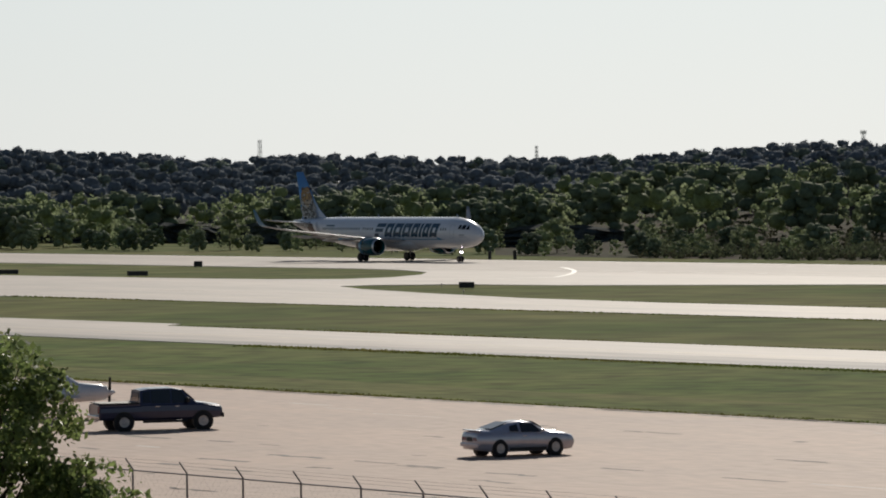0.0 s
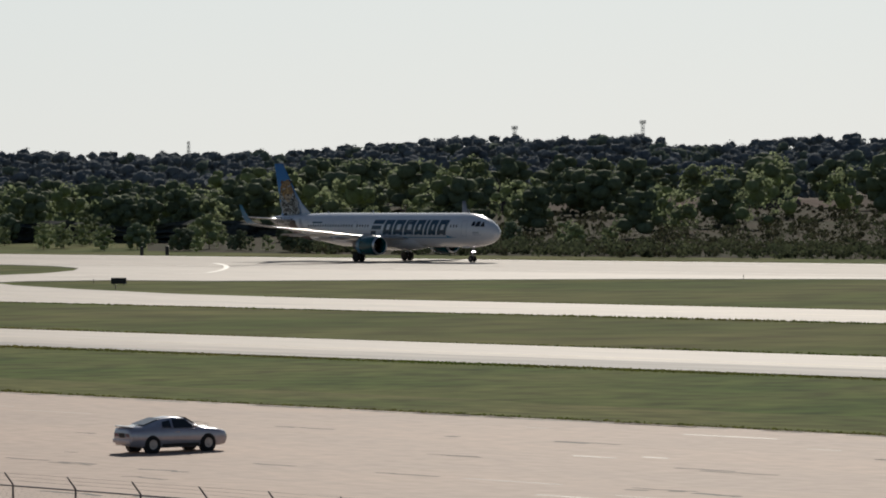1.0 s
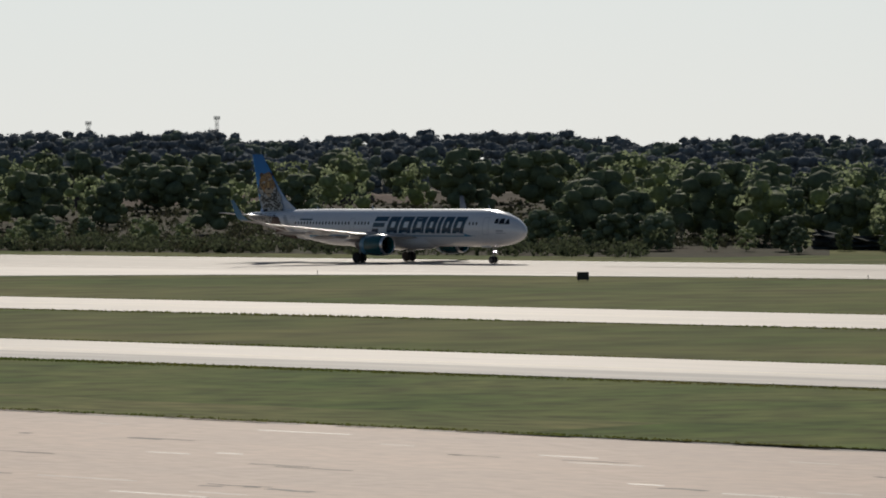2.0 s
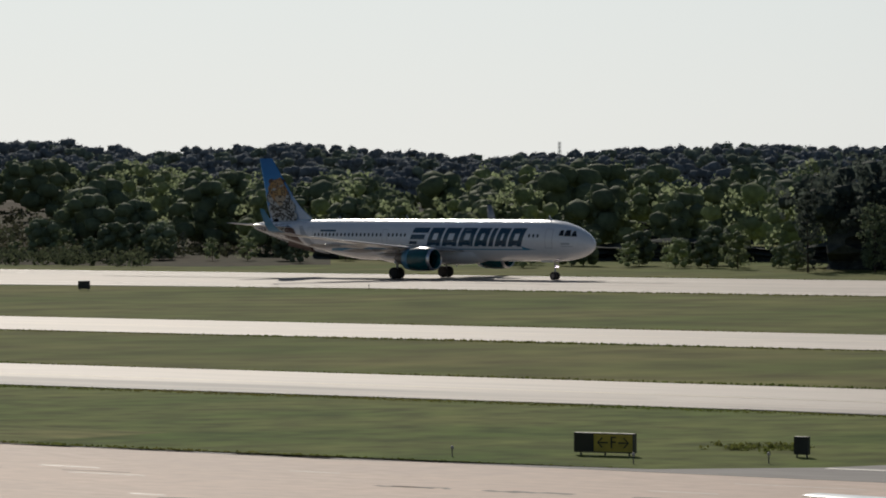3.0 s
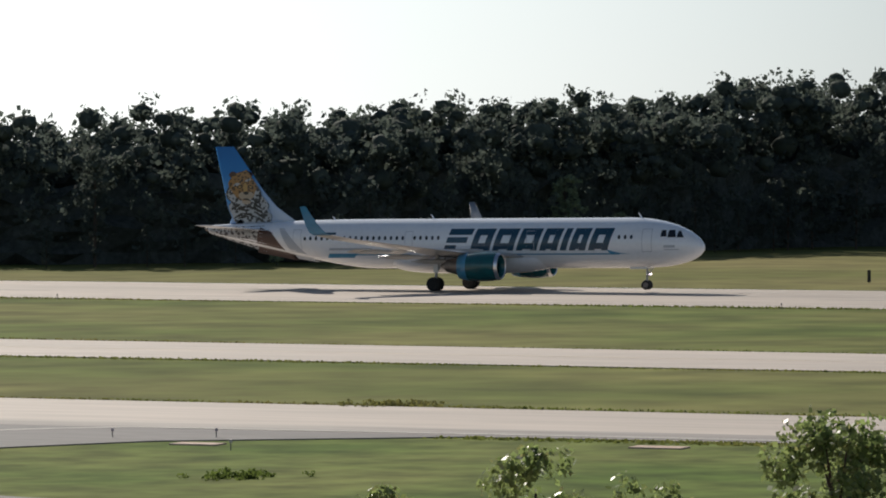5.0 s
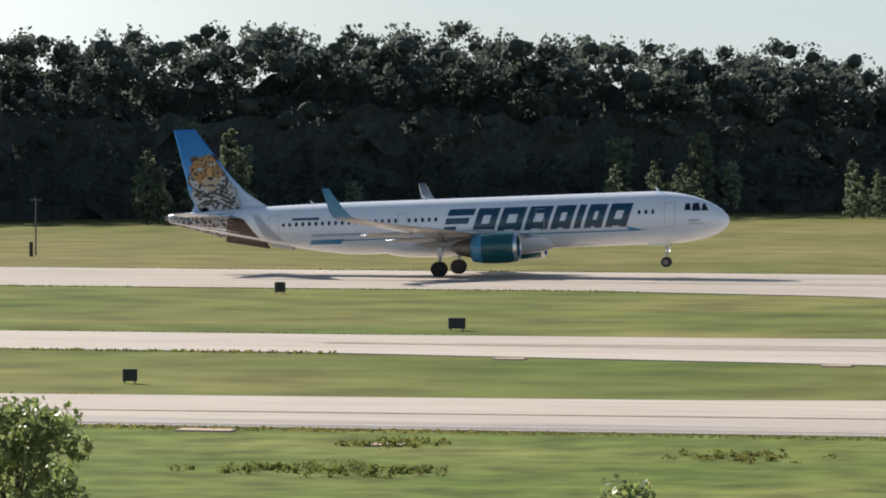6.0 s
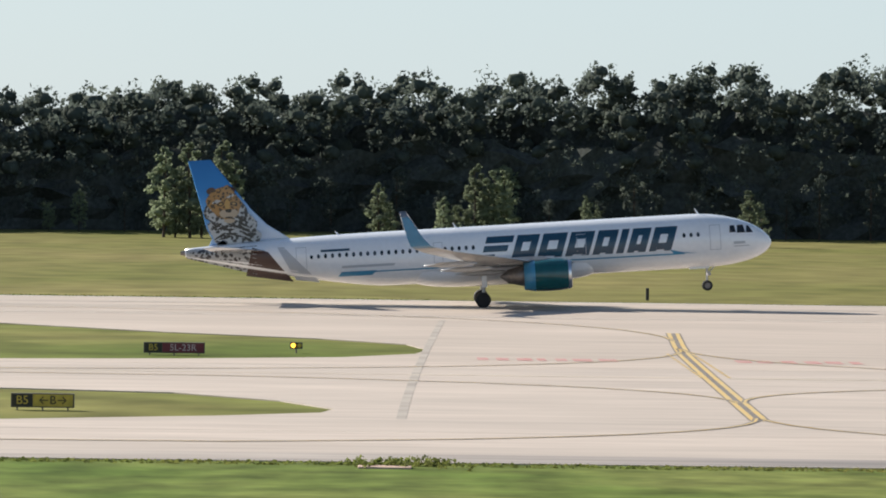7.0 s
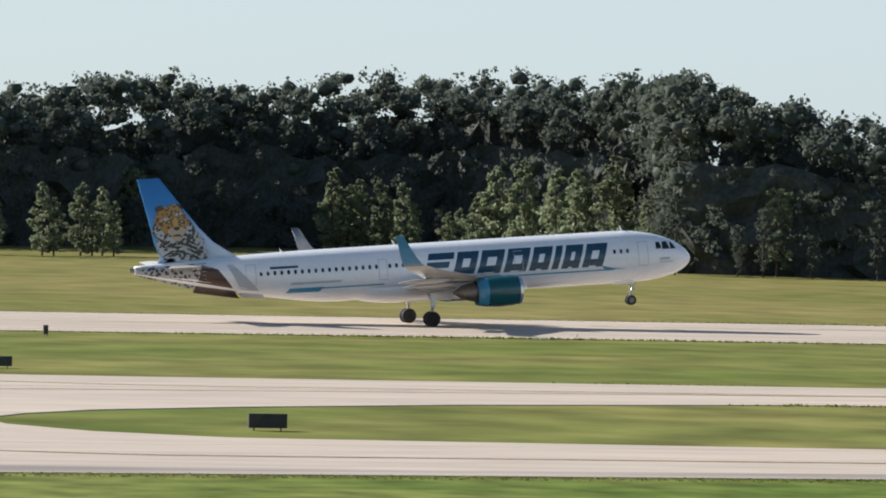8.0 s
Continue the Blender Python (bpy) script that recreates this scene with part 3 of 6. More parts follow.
def build_airliner():
    top = tagged(new("airliner"), "white twin-engine passenger jet with blue lettering shapes, painted tail, nose lifting", "airplane")
    # fuselage
    vs, fs, n = [], [], 40
    xs = [NOSE - 0.012 * i * i * 0.9 for i in range(25)] + list(np.linspace(13, -7, 12)) + list(np.linspace(-8, TAIL, 22))
    for x in xs:
        ry, rz, zc = body_at(x)
        for i in range(n):
            a = 2 * math.pi * i / n
            vs.append((x, ry * math.cos(a), zc + rz * math.sin(a)))
    for k in range(len(xs) - 1):
        for i in range(n):
            fs.append((k * n + i, (k + 1) * n + i, (k + 1) * n + (i + 1) % n, k * n + (i + 1) % n))
    fs.append(tuple(range((len(xs) - 1) * n, len(xs) * n))[::-1])
    raw("fuselage", vs, fs, PLANE_WHITE, top, "glossy white painted fuselage", smooth=True)
    bm = bmesh.new()
    lathe(bm, [(TAIL + 0.02, 0.20), (TAIL - 0.35, 0.16), (TAIL - 0.36, 0.10)], "x", 16, (0, 0, body_at(TAIL)[2]))
    part("exhaust_cone", bm, NOZZLE, top)
    # belly fairing
    vs, fs = [], []
    xb = np.linspace(9.2, -6.2, 22)
    for x in xb:
        k = max(0.0, 1 - ((x - 1.5) / 7.8) ** 4)
        for i in range(17):
            a = math.pi + math.pi * i / 16
            vs.append((x, 2.12 * k ** 0.5 * math.cos(a), FZ - 1.15 + (0.1 + 1.25 * k ** 0.5) * math.sin(a)))
    for k in range(len(xb) - 1):
        for i in range(16):
            fs.append((k * 17 + i, k * 17 + i + 1, (k + 1) * 17 + i + 1, (k + 1) * 17 + i))
    raw("belly_fairing", vs, fs, PLANE_WHITE, top, smooth=True)

    # wings, sharklets, flaps, engines
    for s in (-1, 1):
        AFT = -0.32
        secs = [(7.3, 1.4, 2.75, 8.0, 0.13), (5.6, 3.6, 2.92, 6.2, 0.125), (3.3, 6.6, 3.25, 4.1, 0.115), (-2.2, 14.6, 4.42, 2.1, 0.105), (-3.55, 16.55, 4.82, 1.6, 0.10)]
        secs = [(x + AFT, *rest) for x, *rest in secs]
        bm = wing_mesh([(x, s * y, z, c, t) for x, y, z, c, t in secs])
        wing = part("wing", bm, WING_GREY, top, "grey swept wing with bare leading edge", smooth=True)
        bm = wing_mesh([(x + 0.05, s * y, z + 0.01, c * 0.09, t * 4.2) for x, y, z, c, t in secs[1:]], 6)
        part("leading_edge", bm, ALLOY, wing, "bright bare metal leading edge", smooth=True)
        bm = wing_mesh([(-3.57, s * 16.55, 4.82, 1.58, 0.09), (-3.9, s * 16.95, 5.02, 1.45, 0.08), (-4.4, s * 17.25, 5.6, 1.15, 0.08), (-5.35, s * 17.6, 7.15, 0.55, 0.07)])
        bmesh.ops.translate(bm, vec=(AFT, 0, 0), verts=bm.verts)
        part("winglet", bm, SKY_BLUE if s < 0 else WING_GREY, wing, "upturned blue wing tip" if s < 0 else "upturned grey wing tip", smooth=True)
        for y0, y1, x0, x1, z0, z1 in ((2.2, 6.4, -0.7, -1.1, 2.72, 3.02), (6.8, 12.8, -0.9, -3.3, 3.02, 3.86)):
            bm = wing_mesh([(x0 + 0.3, s * y0, z0, 1.35, 0.12), (x1 + 0.3, s * y1, z1, 0.95, 0.12)], 6)
            bmesh.ops.rotate(bm, verts=bm.verts, cent=((x0 + x1) / 2, s * (y0 + y1) / 2, (z0 + z1) / 2), matrix=Matrix.Rotation(radians(-14), 3, "Y"))
            bmesh.ops.translate(bm, vec=(AFT, 0, 0), verts=bm.verts)
            part("flap", bm, WING_GREY, wing, "lowered trailing edge flap", smooth=True)
        for y, x, z in ((4.2, 0.4, 2.45), (8.2, -0.8, 2.9), (11.6, -2.0, 3.4)):
            bm = bmesh.new()
            lathe(bm, [(1.6, 0.03), (1.2, 0.14), (0.2, 0.22), (-1.2, 0.19), (-2.4, 0.04)], "x", 10, (x + AFT, s * y, z))
            part("flap_fairing", bm, WING_GREY, wing, smooth=True)
        # engine
        ez, ey = 2.06, s * 5.75
        eng = new("engine")
        eng.parent = top
        bm = bmesh.new()
        lathe(bm, [(6.15, 0.86), (6.62, 0.93), (6.70, 1.0), (6.55, 1.09), (5.9, 1.19), (4.9, 1.22), (3.9, 1.16), (3.15, 1.02), (3.15, 0.97), (4.5, 1.0), (6.0, 0.9), (6.1, 0.87)], "x", 32, (AFT, ey, ez), closed=False)
        part("nacelle", bm, TEAL, eng, "glossy dark green engine cowling", smooth=True)
        bm = bmesh.new()
        lathe(bm, [(3.95, 1.172), (3.9, 1.17), (3.13, 1.033), (3.12, 0.99)], "x", 32, (AFT, ey, ez), closed=False)
        part("cowl_band", bm, MID_BLUE, eng, "blue rear band of the cowling", smooth=True)
        bm = bmesh.new()
        lathe(bm, [(6.45, 0.93), (6.64, 0.94), (6.72, 1.0), (6.66, 1.055), (6.45, 1.125)], "x", 32, (AFT, ey, ez), closed=False)
        part("intake_lip", bm, ALLOY, eng, "polished metal intake lip", smooth=True)
        bm = bmesh.new()
        lathe(bm, [(5.6, 0.9), (5.6, 0.3), (6.05, 0.02)], "x", 24, (AFT, ey, ez))
        part("fan", bm, NOZZLE, eng, "dark fan disc with spinner")
        bm = bmesh.new()
        lathe(bm, [(3.6, 0.82), (2.9, 0.74), (1.9, 0.52), (1.85, 0.42), (1.3, 0.06)], "x", 24, (AFT, ey, ez + 0.05))
        part("nozzle", bm, NOZZLE, eng, "dark metal exhaust nozzle", smooth=True)
        bm = wing_mesh([(6.1, ey + 0.0, ez + 1.05, 4.8, 0.07), (4.6, ey + 0.0, ez + 1.55, 4.6, 0.07)], 8)
        for v in bm.verts:
            v.co.y = ey + (v.co.z - (ez + (1.05 if v.co.z < ez + 1.3 else 1.55))) * 1.1
            v.co.z = ez + (0.95 if v.co.z < ez + 1.3 else 1.45)
        bmesh.ops.translate(bm, vec=(AFT, 0, 0), verts=bm.verts)
        part("pylon", bm, WING_GREY, eng, smooth=True)
        # main gear
        gear = new("main_gear")
        gear.parent = top
        bm = bmesh.new()
        gy = s * 3.8
        rod(bm, (0.0, gy, 0.58), (0.15, gy, 1.9), 0.11, 0.13, 12)
        rod(bm, (0.15, gy, 1.7), (0.2, gy - s * 0.1, 3.3), 0.19, 0.19, 12)
        rod(bm, (0.15, gy, 1.5), (0.2, gy - s * 1.6, 2.7), 0.07, 0.07)
        rod(bm, (0, gy - 0.55, 0.58), (0, gy + 0.55, 0.58), 0.10)
        bmesh.ops.translate(bm, vec=(AFT, 0, 0), verts=bm.verts)
        part("leg", bm, GEAR_GREY, gear)
        bm = bmesh.new()
        box(bm, -0.05, 0.35, gy + s * 0.24, gy + s * 0.28, 1.55, 2.6, 0.02)
        bmesh.ops.translate(bm, vec=(AFT, 0, 0), verts=bm.verts)
        part("gear_door", bm, PLANE_WHITE, gear)
        for dy in (-0.42, 0.42):
            wheel_part(gear, AFT, gy + dy, 0.585, 0.585, 0.42, rim=TYRE)
        # tailplane
        bm = wing_mesh([(-16.3, s * 0.5, 4.95, 4.0, 0.10), (-19.7, s * 6.22, 5.55, 1.45, 0.09)])
        part("tailplane", bm, PLANE_WHITE if s < 0 else WING_GREY, top, "pale tailplane with darker trailing edge", smooth=True)
        # windows, doors and paint
        me = bpy.data.meshes.new("cabin_window")
        ring = []
        for k in range(10):
            a = 2 * math.pi * k / 10
            ring.append(side_point(0.125 * math.cos(a), FZ + 0.50 + 0.185 * math.sin(a), s, 0.016))
        me.from_pydata([tuple(v) for v in ring], [], [tuple(range(10))])
        me.materials.append(CABIN_GLASS)
        xw = 16.3
        while xw > -13.2:
            if not any(a < xw < b for a, b in ((12.0, 16.0 - 0.9), (6.9, 7.9), (-4.0, -3.0), (2.4, 3.3), (-0.6, 0.4))):
                if xw > 15.0 or xw < 0.0:
                    w = shared("cabin_window", me, top, Matrix.Translation((xw, 0, 0)) if xw > -7.4 else None)
                    if xw <= -7.4:
                        p0, p1 = side_point(xw, FZ + 0.5, s, 0.018), side_point(0, FZ + 0.5, s, 0.016)
                        w.matrix_basis = Matrix.Translation((xw, p0.y - p1.y, 0))
            xw -= 0.535
        for x, z, w, h in ((17.6, FZ + 0.22, 0.84, 1.9), (7.4, FZ + 0.25, 0.7, 1.6), (-3.5, FZ + 0.25, 0.7, 1.6), (-13.9, FZ + 0.40, 0.8, 1.7)):
            t = 0.045
            decal("cabin_door", [((x - w / 2, z - h / 2), (x - w / 2 + t, z - h / 2), (x - w / 2 + t, z + h / 2), (x - w / 2, z + h / 2)),
                                 ((x + w / 2 - t, z - h / 2), (x + w / 2, z - h / 2), (x + w / 2, z + h / 2), (x + w / 2 - t, z + h / 2)),
                                 ((x - w / 2, z - h / 2), (x + w / 2, z - h / 2), (x + w / 2, z - h / 2 + t), (x - w / 2, z - h / 2 + t)),
                                 ((x - w / 2, z + h / 2 - t), (x + w / 2, z + h / 2 - t), (x + w / 2, z + h / 2), (x - w / 2, z + h / 2))],
                  SEAM, top, "", s, 0.014)
        zb, zt, lean = FZ - 0.58, FZ + 1.24, 0.62

        def bar(x0, x1, u0, u1):
            """Leaning bar: x range along the base line, u the share of the height."""
            f = lambda x, u: (x + lean * u, zb + (zt - zb) * u)
            return (f(x0, u0), f(x1, u0), f(x1, u1), f(x0, u1))
        groups = []
        xs0 = -0.35
        groups += [[q] for q in (bar(xs0, xs0 + 1.0, 0.0, 0.26), bar(xs0, xs0 + 1.85, 0.36, 0.62), bar(xs0, xs0 + 2.1, 0.72, 1.0))]
        wd = [1.72, 1.86, 1.82, 1.55, 0.55, 1.42, 1.70]
        x = xs0 + 2.35
        for k, w in enumerate(wd):
            if w < 1:
                groups += [[bar(x, x + w, 0.0, 1.0)]]
            else:
                groups += [[bar(x, x + 0.56, 0.0, 1.0), bar(x + w - 0.56, x + w, 0.0, 1.0), bar(x + 0.56, x + w - 0.56, 0.70, 1.0), bar(x + 0.56, x + w - 0.56, 0.06, 0.34)]]
            x += w + 0.26
        for group in groups:
            decal("title_shape", group, NAVY, top, "slanted dark blue livery shape", s, 0.012, 5)
        zl = FZ - 0.93
        decal("arrow_line", [((5.5, zl), (15.2, zl), (15.2, zl + 0.10), (5.5, zl + 0.10)), ((14.4, zl + 0.08), (16.3, zl + 0.04), (15.2, zl + 0.12), (14.1, zl + 0.42))], MID_BLUE, top, "thin blue line with an arrow end", s)
        decal("small_bars", [((19.0 - 0.0, zl + 0.35), (20.2, zl + 0.35), (20.2, zl + 0.43), (19.0, zl + 0.43)), ((19.0, zl + 0.55), (19.9, zl + 0.55), (19.9, zl + 0.75), (19.0, zl + 0.75))], SEAM, top, "", s)
        decal("rear_band", [((-11.2, zl - 0.22), (-8.6, zl - 0.22), (-8.2, zl + 0.14), (-10.9, zl + 0.14)), ((-8.4, zl + 0.0), (-3.5, zl + 0.0), (-3.4, zl + 0.09), (-8.3, zl + 0.09))], MID_BLUE, top, "blue band on the rear fuselage", s)
        decal("address_bar", [((-10.9, zl + 0.42), (-6.9, zl + 0.42), (-6.8, zl + 0.60), (-10.8, zl + 0.60))], MID_BLUE if s > 0 else SEAM, top, "", s)
        decal("registration_bar", [((-12.4, FZ + 0.80), (-10.2, FZ + 0.80), (-10.2, FZ + 0.98), (-12.4, FZ + 0.98))], NAVY, top, "", s)
        # cockpit panes
        for x0, x1, z0, z1, cut in ((18.72, 19.22, 0.52, 1.05, 0.10), (19.28, 19.95, 0.46, 1.05, 0.16), (20.0, 20.55, 0.44, 0.98, 0.34)):
            decal("cockpit_window", [((x0, FZ + z0), (x1, FZ + z0), (x1 - cut, FZ + z1), (x0 + 0.06, FZ + z1))], COCKPIT, top, "dark cockpit pane", s, 0.02, 4)

    # fin with its painted animal shapes
    blue_fade = fade_paint("fin_blue_fade", (0.60, 0.67, 0.77), (0.05, 0.23, 0.54), 11.4, 15.6, (-0.52, 0.0, 0.62))
    FIN = [(5.4, -14.1, 6.9, 0.07), (6.1, -15.1, 5.55, 0.10), (7.0, -16.4, 4.65, 0.10), (8.2, -17.5, 3.75, 0.10), (12.15, -20.4, 1.72, 0.09)]

    def fin_box(z):
        for (z0, x0, c0, _), (z1, x1, c1, _) in zip(FIN, FIN[1:]):
            if z0 <= z <= z1:
                k = (z - z0) / (z1 - z0)
                return x0 + (x1 - x0) * k, c0 + (c1 - c0) * k
        return FIN[-1][1], FIN[-1][2]
    bm = wing_mesh([(x, z, 0.0, c, th) for z, x, c, th in FIN])
    for v in bm.verts:
        v.co = Vector((v.co.x, v.co.z * 0.9, v.co.y))
    bmesh.ops.recalc_face_normals(bm, faces=bm.faces)
    fin = part("fin", bm, blue_fade, top, "tail fin, blue above with a painted spotted cat", smooth=True)
    tan = spot_paint("art_tan_spots", (0.27, 0.145, 0.045), (0.025, 0.016, 0.012), 4.4, 0.36)
    pale = spot_paint("art_pale_spots", (0.32, 0.34, 0.36), (0.02, 0.02, 0.026), 3.2, 0.40)
    brown = material("art_dark_brown", (0.05, 0.022, 0.018), rough=0.35, coat=0.3)
    cream = material("art_cream", (0.33, 0.27, 0.20), rough=0.35, coat=0.3)
    dark = material("art_black", (0.015, 0.013, 0.012), rough=0.35, coat=0.3)

    def fin_patch(name, cx, cz, rx, rz, mat, out, tilt=0.0, lumps=0.08, side=-1, n=22):
        vs = []
        for s in (side,):
            for k in range(n):
                a = 2 * math.pi * k / n
                w = 1 + lumps * math.sin(3 * a + cx) + lumps * 0.6 * math.sin(7 * a)
                px, pz = rx * w * math.cos(a), rz * w * math.sin(a)
                x, z = cx + px * math.cos(tilt) - pz * math.sin(tilt), cz + px * math.sin(tilt) + pz * math.cos(tilt)
                le, c = fin_box(z)
                x = max(le - c + 0.05, min(le - 0.25, x))
                u = (le - x) / c
                th = 0.10 * c * 2.6 * 0.9 * (0.2969 * math.sqrt(u) - 0.126 * u - 0.3516 * u * u + 0.2843 * u ** 3 - 0.1015 * u ** 4)
                vs.append((x, s * (th + out), z))
            le, c = fin_box(cz)
            u = max(0.02, min(0.98, (le - cx) / c))
            th = 0.10 * c * 2.6 * 0.9 * (0.2969 * math.sqrt(u) - 0.126 * u - 0.3516 * u * u + 0.2843 * u ** 3 - 0.1015 * u ** 4)
            vs.append((cx, s * (th + out), cz))
        fs = []
        for b in (0,):
            fs += [(b + n, b + k, b + (k + 1) % n) for k in range(n)]
        return raw(name, vs, fs, mat, fin, smooth=True)
    gold = material("art_gold_eye", (0.36, 0.22, 0.07), rough=0.35, coat=0.3)
    for side in (-1, 1):
        fin_patch("art_body", -19.0, 6.7, 1.80, 1.6, pale, 0.02, 0.0, 0.08, side)
        fin_patch("art_body", -17.9, 6.1, 1.0, 0.75, pale, 0.024, 0.0, 0.06, side)
        fin_patch("art_ruff", -19.35, 8.25, 1.72, 1.42, dark, 0.026, 0.3, 0.09, side)
        fin_patch("art_ruff", -19.38, 8.1, 1.55, 1.25, pale, 0.030, 0.2, 0.12, side)
        for dx, dz in ((-1.05, 9.75), (0.85, 9.85)):
            fin_patch("art_ear", -19.45 + dx, dz, 0.34, 0.28, brown, 0.032, 0.0, 0.05, side)
        fin_patch("art_head", -19.45, 9.0, 1.42, 1.12, tan, 0.034, 0.2, 0.05, side)
        fin_patch("art_cheek", -19.38, 8.3, 1.05, 0.75, tan, 0.038, 0.1, 0.06, side)
        fin_patch("art_bridge", -19.32, 8.62, 0.20, 0.48, gold, 0.042, 0.05, 0.05, side)
        for dx in (-0.30, 0.30):
            fin_patch("art_muzzle", -19.25 + dx, 7.98, 0.40, 0.32, cream, 0.043, 0.0, 0.05, side)
        fin_patch("art_nose", -19.25, 8.20, 0.25, 0.14, dark, 0.048, 0.0, 0.05, side)
        fin_patch("art_mouth", -19.25, 7.68, 0.30, 0.07, dark, 0.048, 0.0, 0.05, side)
        fin_patch("art_chin", -19.22, 7.42, 0.42, 0.16, cream, 0.047, 0.0, 0.05, side)
        for dx in (-0.50, 0.50):
            fin_patch("art_eye_rim", -19.33 + dx, 8.72, 0.27, 0.15, dark, 0.046, -0.3 * dx, 0.05, side)
            fin_patch("art_eye", -19.33 + dx, 8.72, 0.15, 0.07, gold, 0.050, -0.3 * dx, 0.05, side)
        for k in range(8):
            fin_patch("art_stripe", -20.2 + 0.42 * (k % 4) + 0.2 * (k // 4), 7.05 - 0.62 * (k // 4) - 0.14 * (k % 3), 0.50, 0.085, dark, 0.036, 0.5 - 0.28 * (k % 4), 0.15, side)
        for k in range(5):
            fin_patch("art_stripe", -18.3 + 0.12 * k, 7.5 - 0.40 * k, 0.52, 0.09, dark, 0.036, -0.55, 0.15, side)
    for s in (-1, 1):
        decal("art_rear", [((TAIL + 0.1, 4.75), (-17.4, 3.2), (-17.2, 5.75), (TAIL + 0.1, 5.35))], pale, top, "", s, 0.010, 8)
        decal("art_rear", [((-18.2, 3.15), (-14.6, 2.50), (-16.4, 4.9), (-17.6, 5.3))], brown, top, "", s, 0.014, 8)
        decal("art_rear", [((-14.4, 2.62), (-12.6, 2.35), (-15.2, 5.2), (-15.7, 5.2))], SEAM, top, "", s, 0.012, 8)
    # nose gear
    gear = new("nose_gear")
    gear.parent = top
    gx = 16.91
    bm = bmesh.new()
    rod(bm, (gx, 0, 0.40), (gx + 0.05, 0, 2.2), 0.075, 0.11, 12)
    rod(bm, (gx + 0.05, 0, 1.3), (gx + 1.0, 0, 2.2), 0.05)
    rod(bm, (gx, -0.32, 0.40), (gx, 0.32, 0.40), 0.06)
    part("leg", bm, GEAR_GREY, gear)
    for dy in (-0.25, 0.25):
        wheel_part(gear, gx, dy, 0.40, 0.40, 0.24, rim=NOZZLE)
        bm = bmesh.new()
        box(bm, gx - 1.3, gx + 0.2, dy * 1.9 - 0.02, dy * 1.9 + 0.02, 1.72, 2.05, 0.015)
        part("gear_door", bm, PLANE_WHITE, gear)
    for dy in (-0.16, 0.16):
        bm = bmesh.new()
        lathe(bm, [(gx + 0.05, 0.06), (gx + 0.08, 0.12), (gx + 0.30, 0.13), (gx + 0.30, 0.115), (gx + 0.10, 0.10)], "x", 12, (0, dy, 1.28), closed=False)
        case = part("light_housing", bm, GEAR_GREY, gear)
        bm = bmesh.new()
        lathe(bm, [(gx + 0.12, 0.04), (gx + 0.13, 0.108), (gx + 0.15, 0.10), (gx + 0.17, 0.02)], "x", 12, (0, dy, 1.28))
        part("lens", bm, LAMP, case, "lit landing light")
    # aerials
    for x, h, z in ((16.5, 0.45, FZ + 2.03), (-2.0, 0.40, FZ + 2.03), (-11.0, 0.30, FZ + 2.0), (4.5, -0.35, FZ - 2.3)):
        bm = bmesh.new()
        rod(bm, (x, 0, z), (x - 0.25, 0, z + h), 0.09, 0.035, 6)
        part("aerial", bm, PLANE_WHITE, top)
    return top


airliner = build_airliner()
main_gears = [ob for ob in airliner.children if ob.name.startswith("main_gear")]


# ---------------------------------------------------------------- woods
FOCAL = 8766.0
PINE_EL = [(-33.2, 6), (-32.4, 12), (-31.4, 28), (-30.7, 44), (-28.5, 62), (-25.5, 75), (-22.5, 85), (-20.9, 97), (-19.2, 120), (-17.9, 142),
           (-15.5, 158), (-11, 165), (-8.9, 142), (-7.2, 132), (-6, 84), (-5.1, 110), (-3.8, 96), (-1.9, 113), (1.2, 131), (3.8, 144),
           (5.9, 153), (7.9, 168), (8.6, 128), (9.5, 143), (12.4, 158), (15, 169), (16.9, 171), (18.3, 164), (19.7, 134), (26, 130)]
FAR_EL = [(-66, 45), (-59.9, 52), (-58, 36), (-57.1, 22), (-56.6, 38), (-54.8, 27), (-53.4, 25), (-52.1, 29), (-50.6, 48), (-49.7, 44),
          (-48.5, 46), (-47.9, 28), (-46.3, 42), (-44.4, 37), (-43.5, 20), (-41.7, 32), (-40, 7), (-38.7, 12), (-36.6, 26), (-35.4, 17),
          (-34.3, 24), (-33, 12), (-28, 12)]
WOOD_EDGE = [(-300, 418), (-262, 422), (-228, 434), (-206, 456), (-196, 500), (-186, 548), (-147, 592), (-110, 632), (-65, 674), (0, 694),
             (40, 684), (100, 676), (150, 712), (186, 716), (200, 690), (206, 664), (181, 582), (203, 572), (250, 558), (320, 540)]


def table(rows, a):
    return float(np.interp(a, [r[0] for r in rows], [r[1] for r in rows]))


def azimuth(x, y):
    return math.degrees(math.atan2(x, y))


def smooth_step(a, b, v):
    k = max(0.0, min(1.0, (v - a) / (b - a)))
    return k * k * (3 - 2 * k)


def rough_z(x, y):
    """Height of the scrubby rise that climbs from the runway to the red bank."""
    a, d = azimuth(x, y), math.hypot(x, y)
    side = smooth_step(-54.0, -52.4, a) * (1 - smooth_step(-43.2, -41.6, a))
    d0 = 408 / math.cos(math.radians(a))
    return 3.3 * side * smooth_step(d0, 900, d)


def hill_z(x, y):
    """Height of the wooded ridge on the horizon."""
    a, d = azimuth(x, y), math.hypot(x, y)
    top = 11.97 + table(FAR_EL, a) * 1500 / FOCAL - 8.5
    return max(0.0, top) * smooth_step(1020, 1500, d)


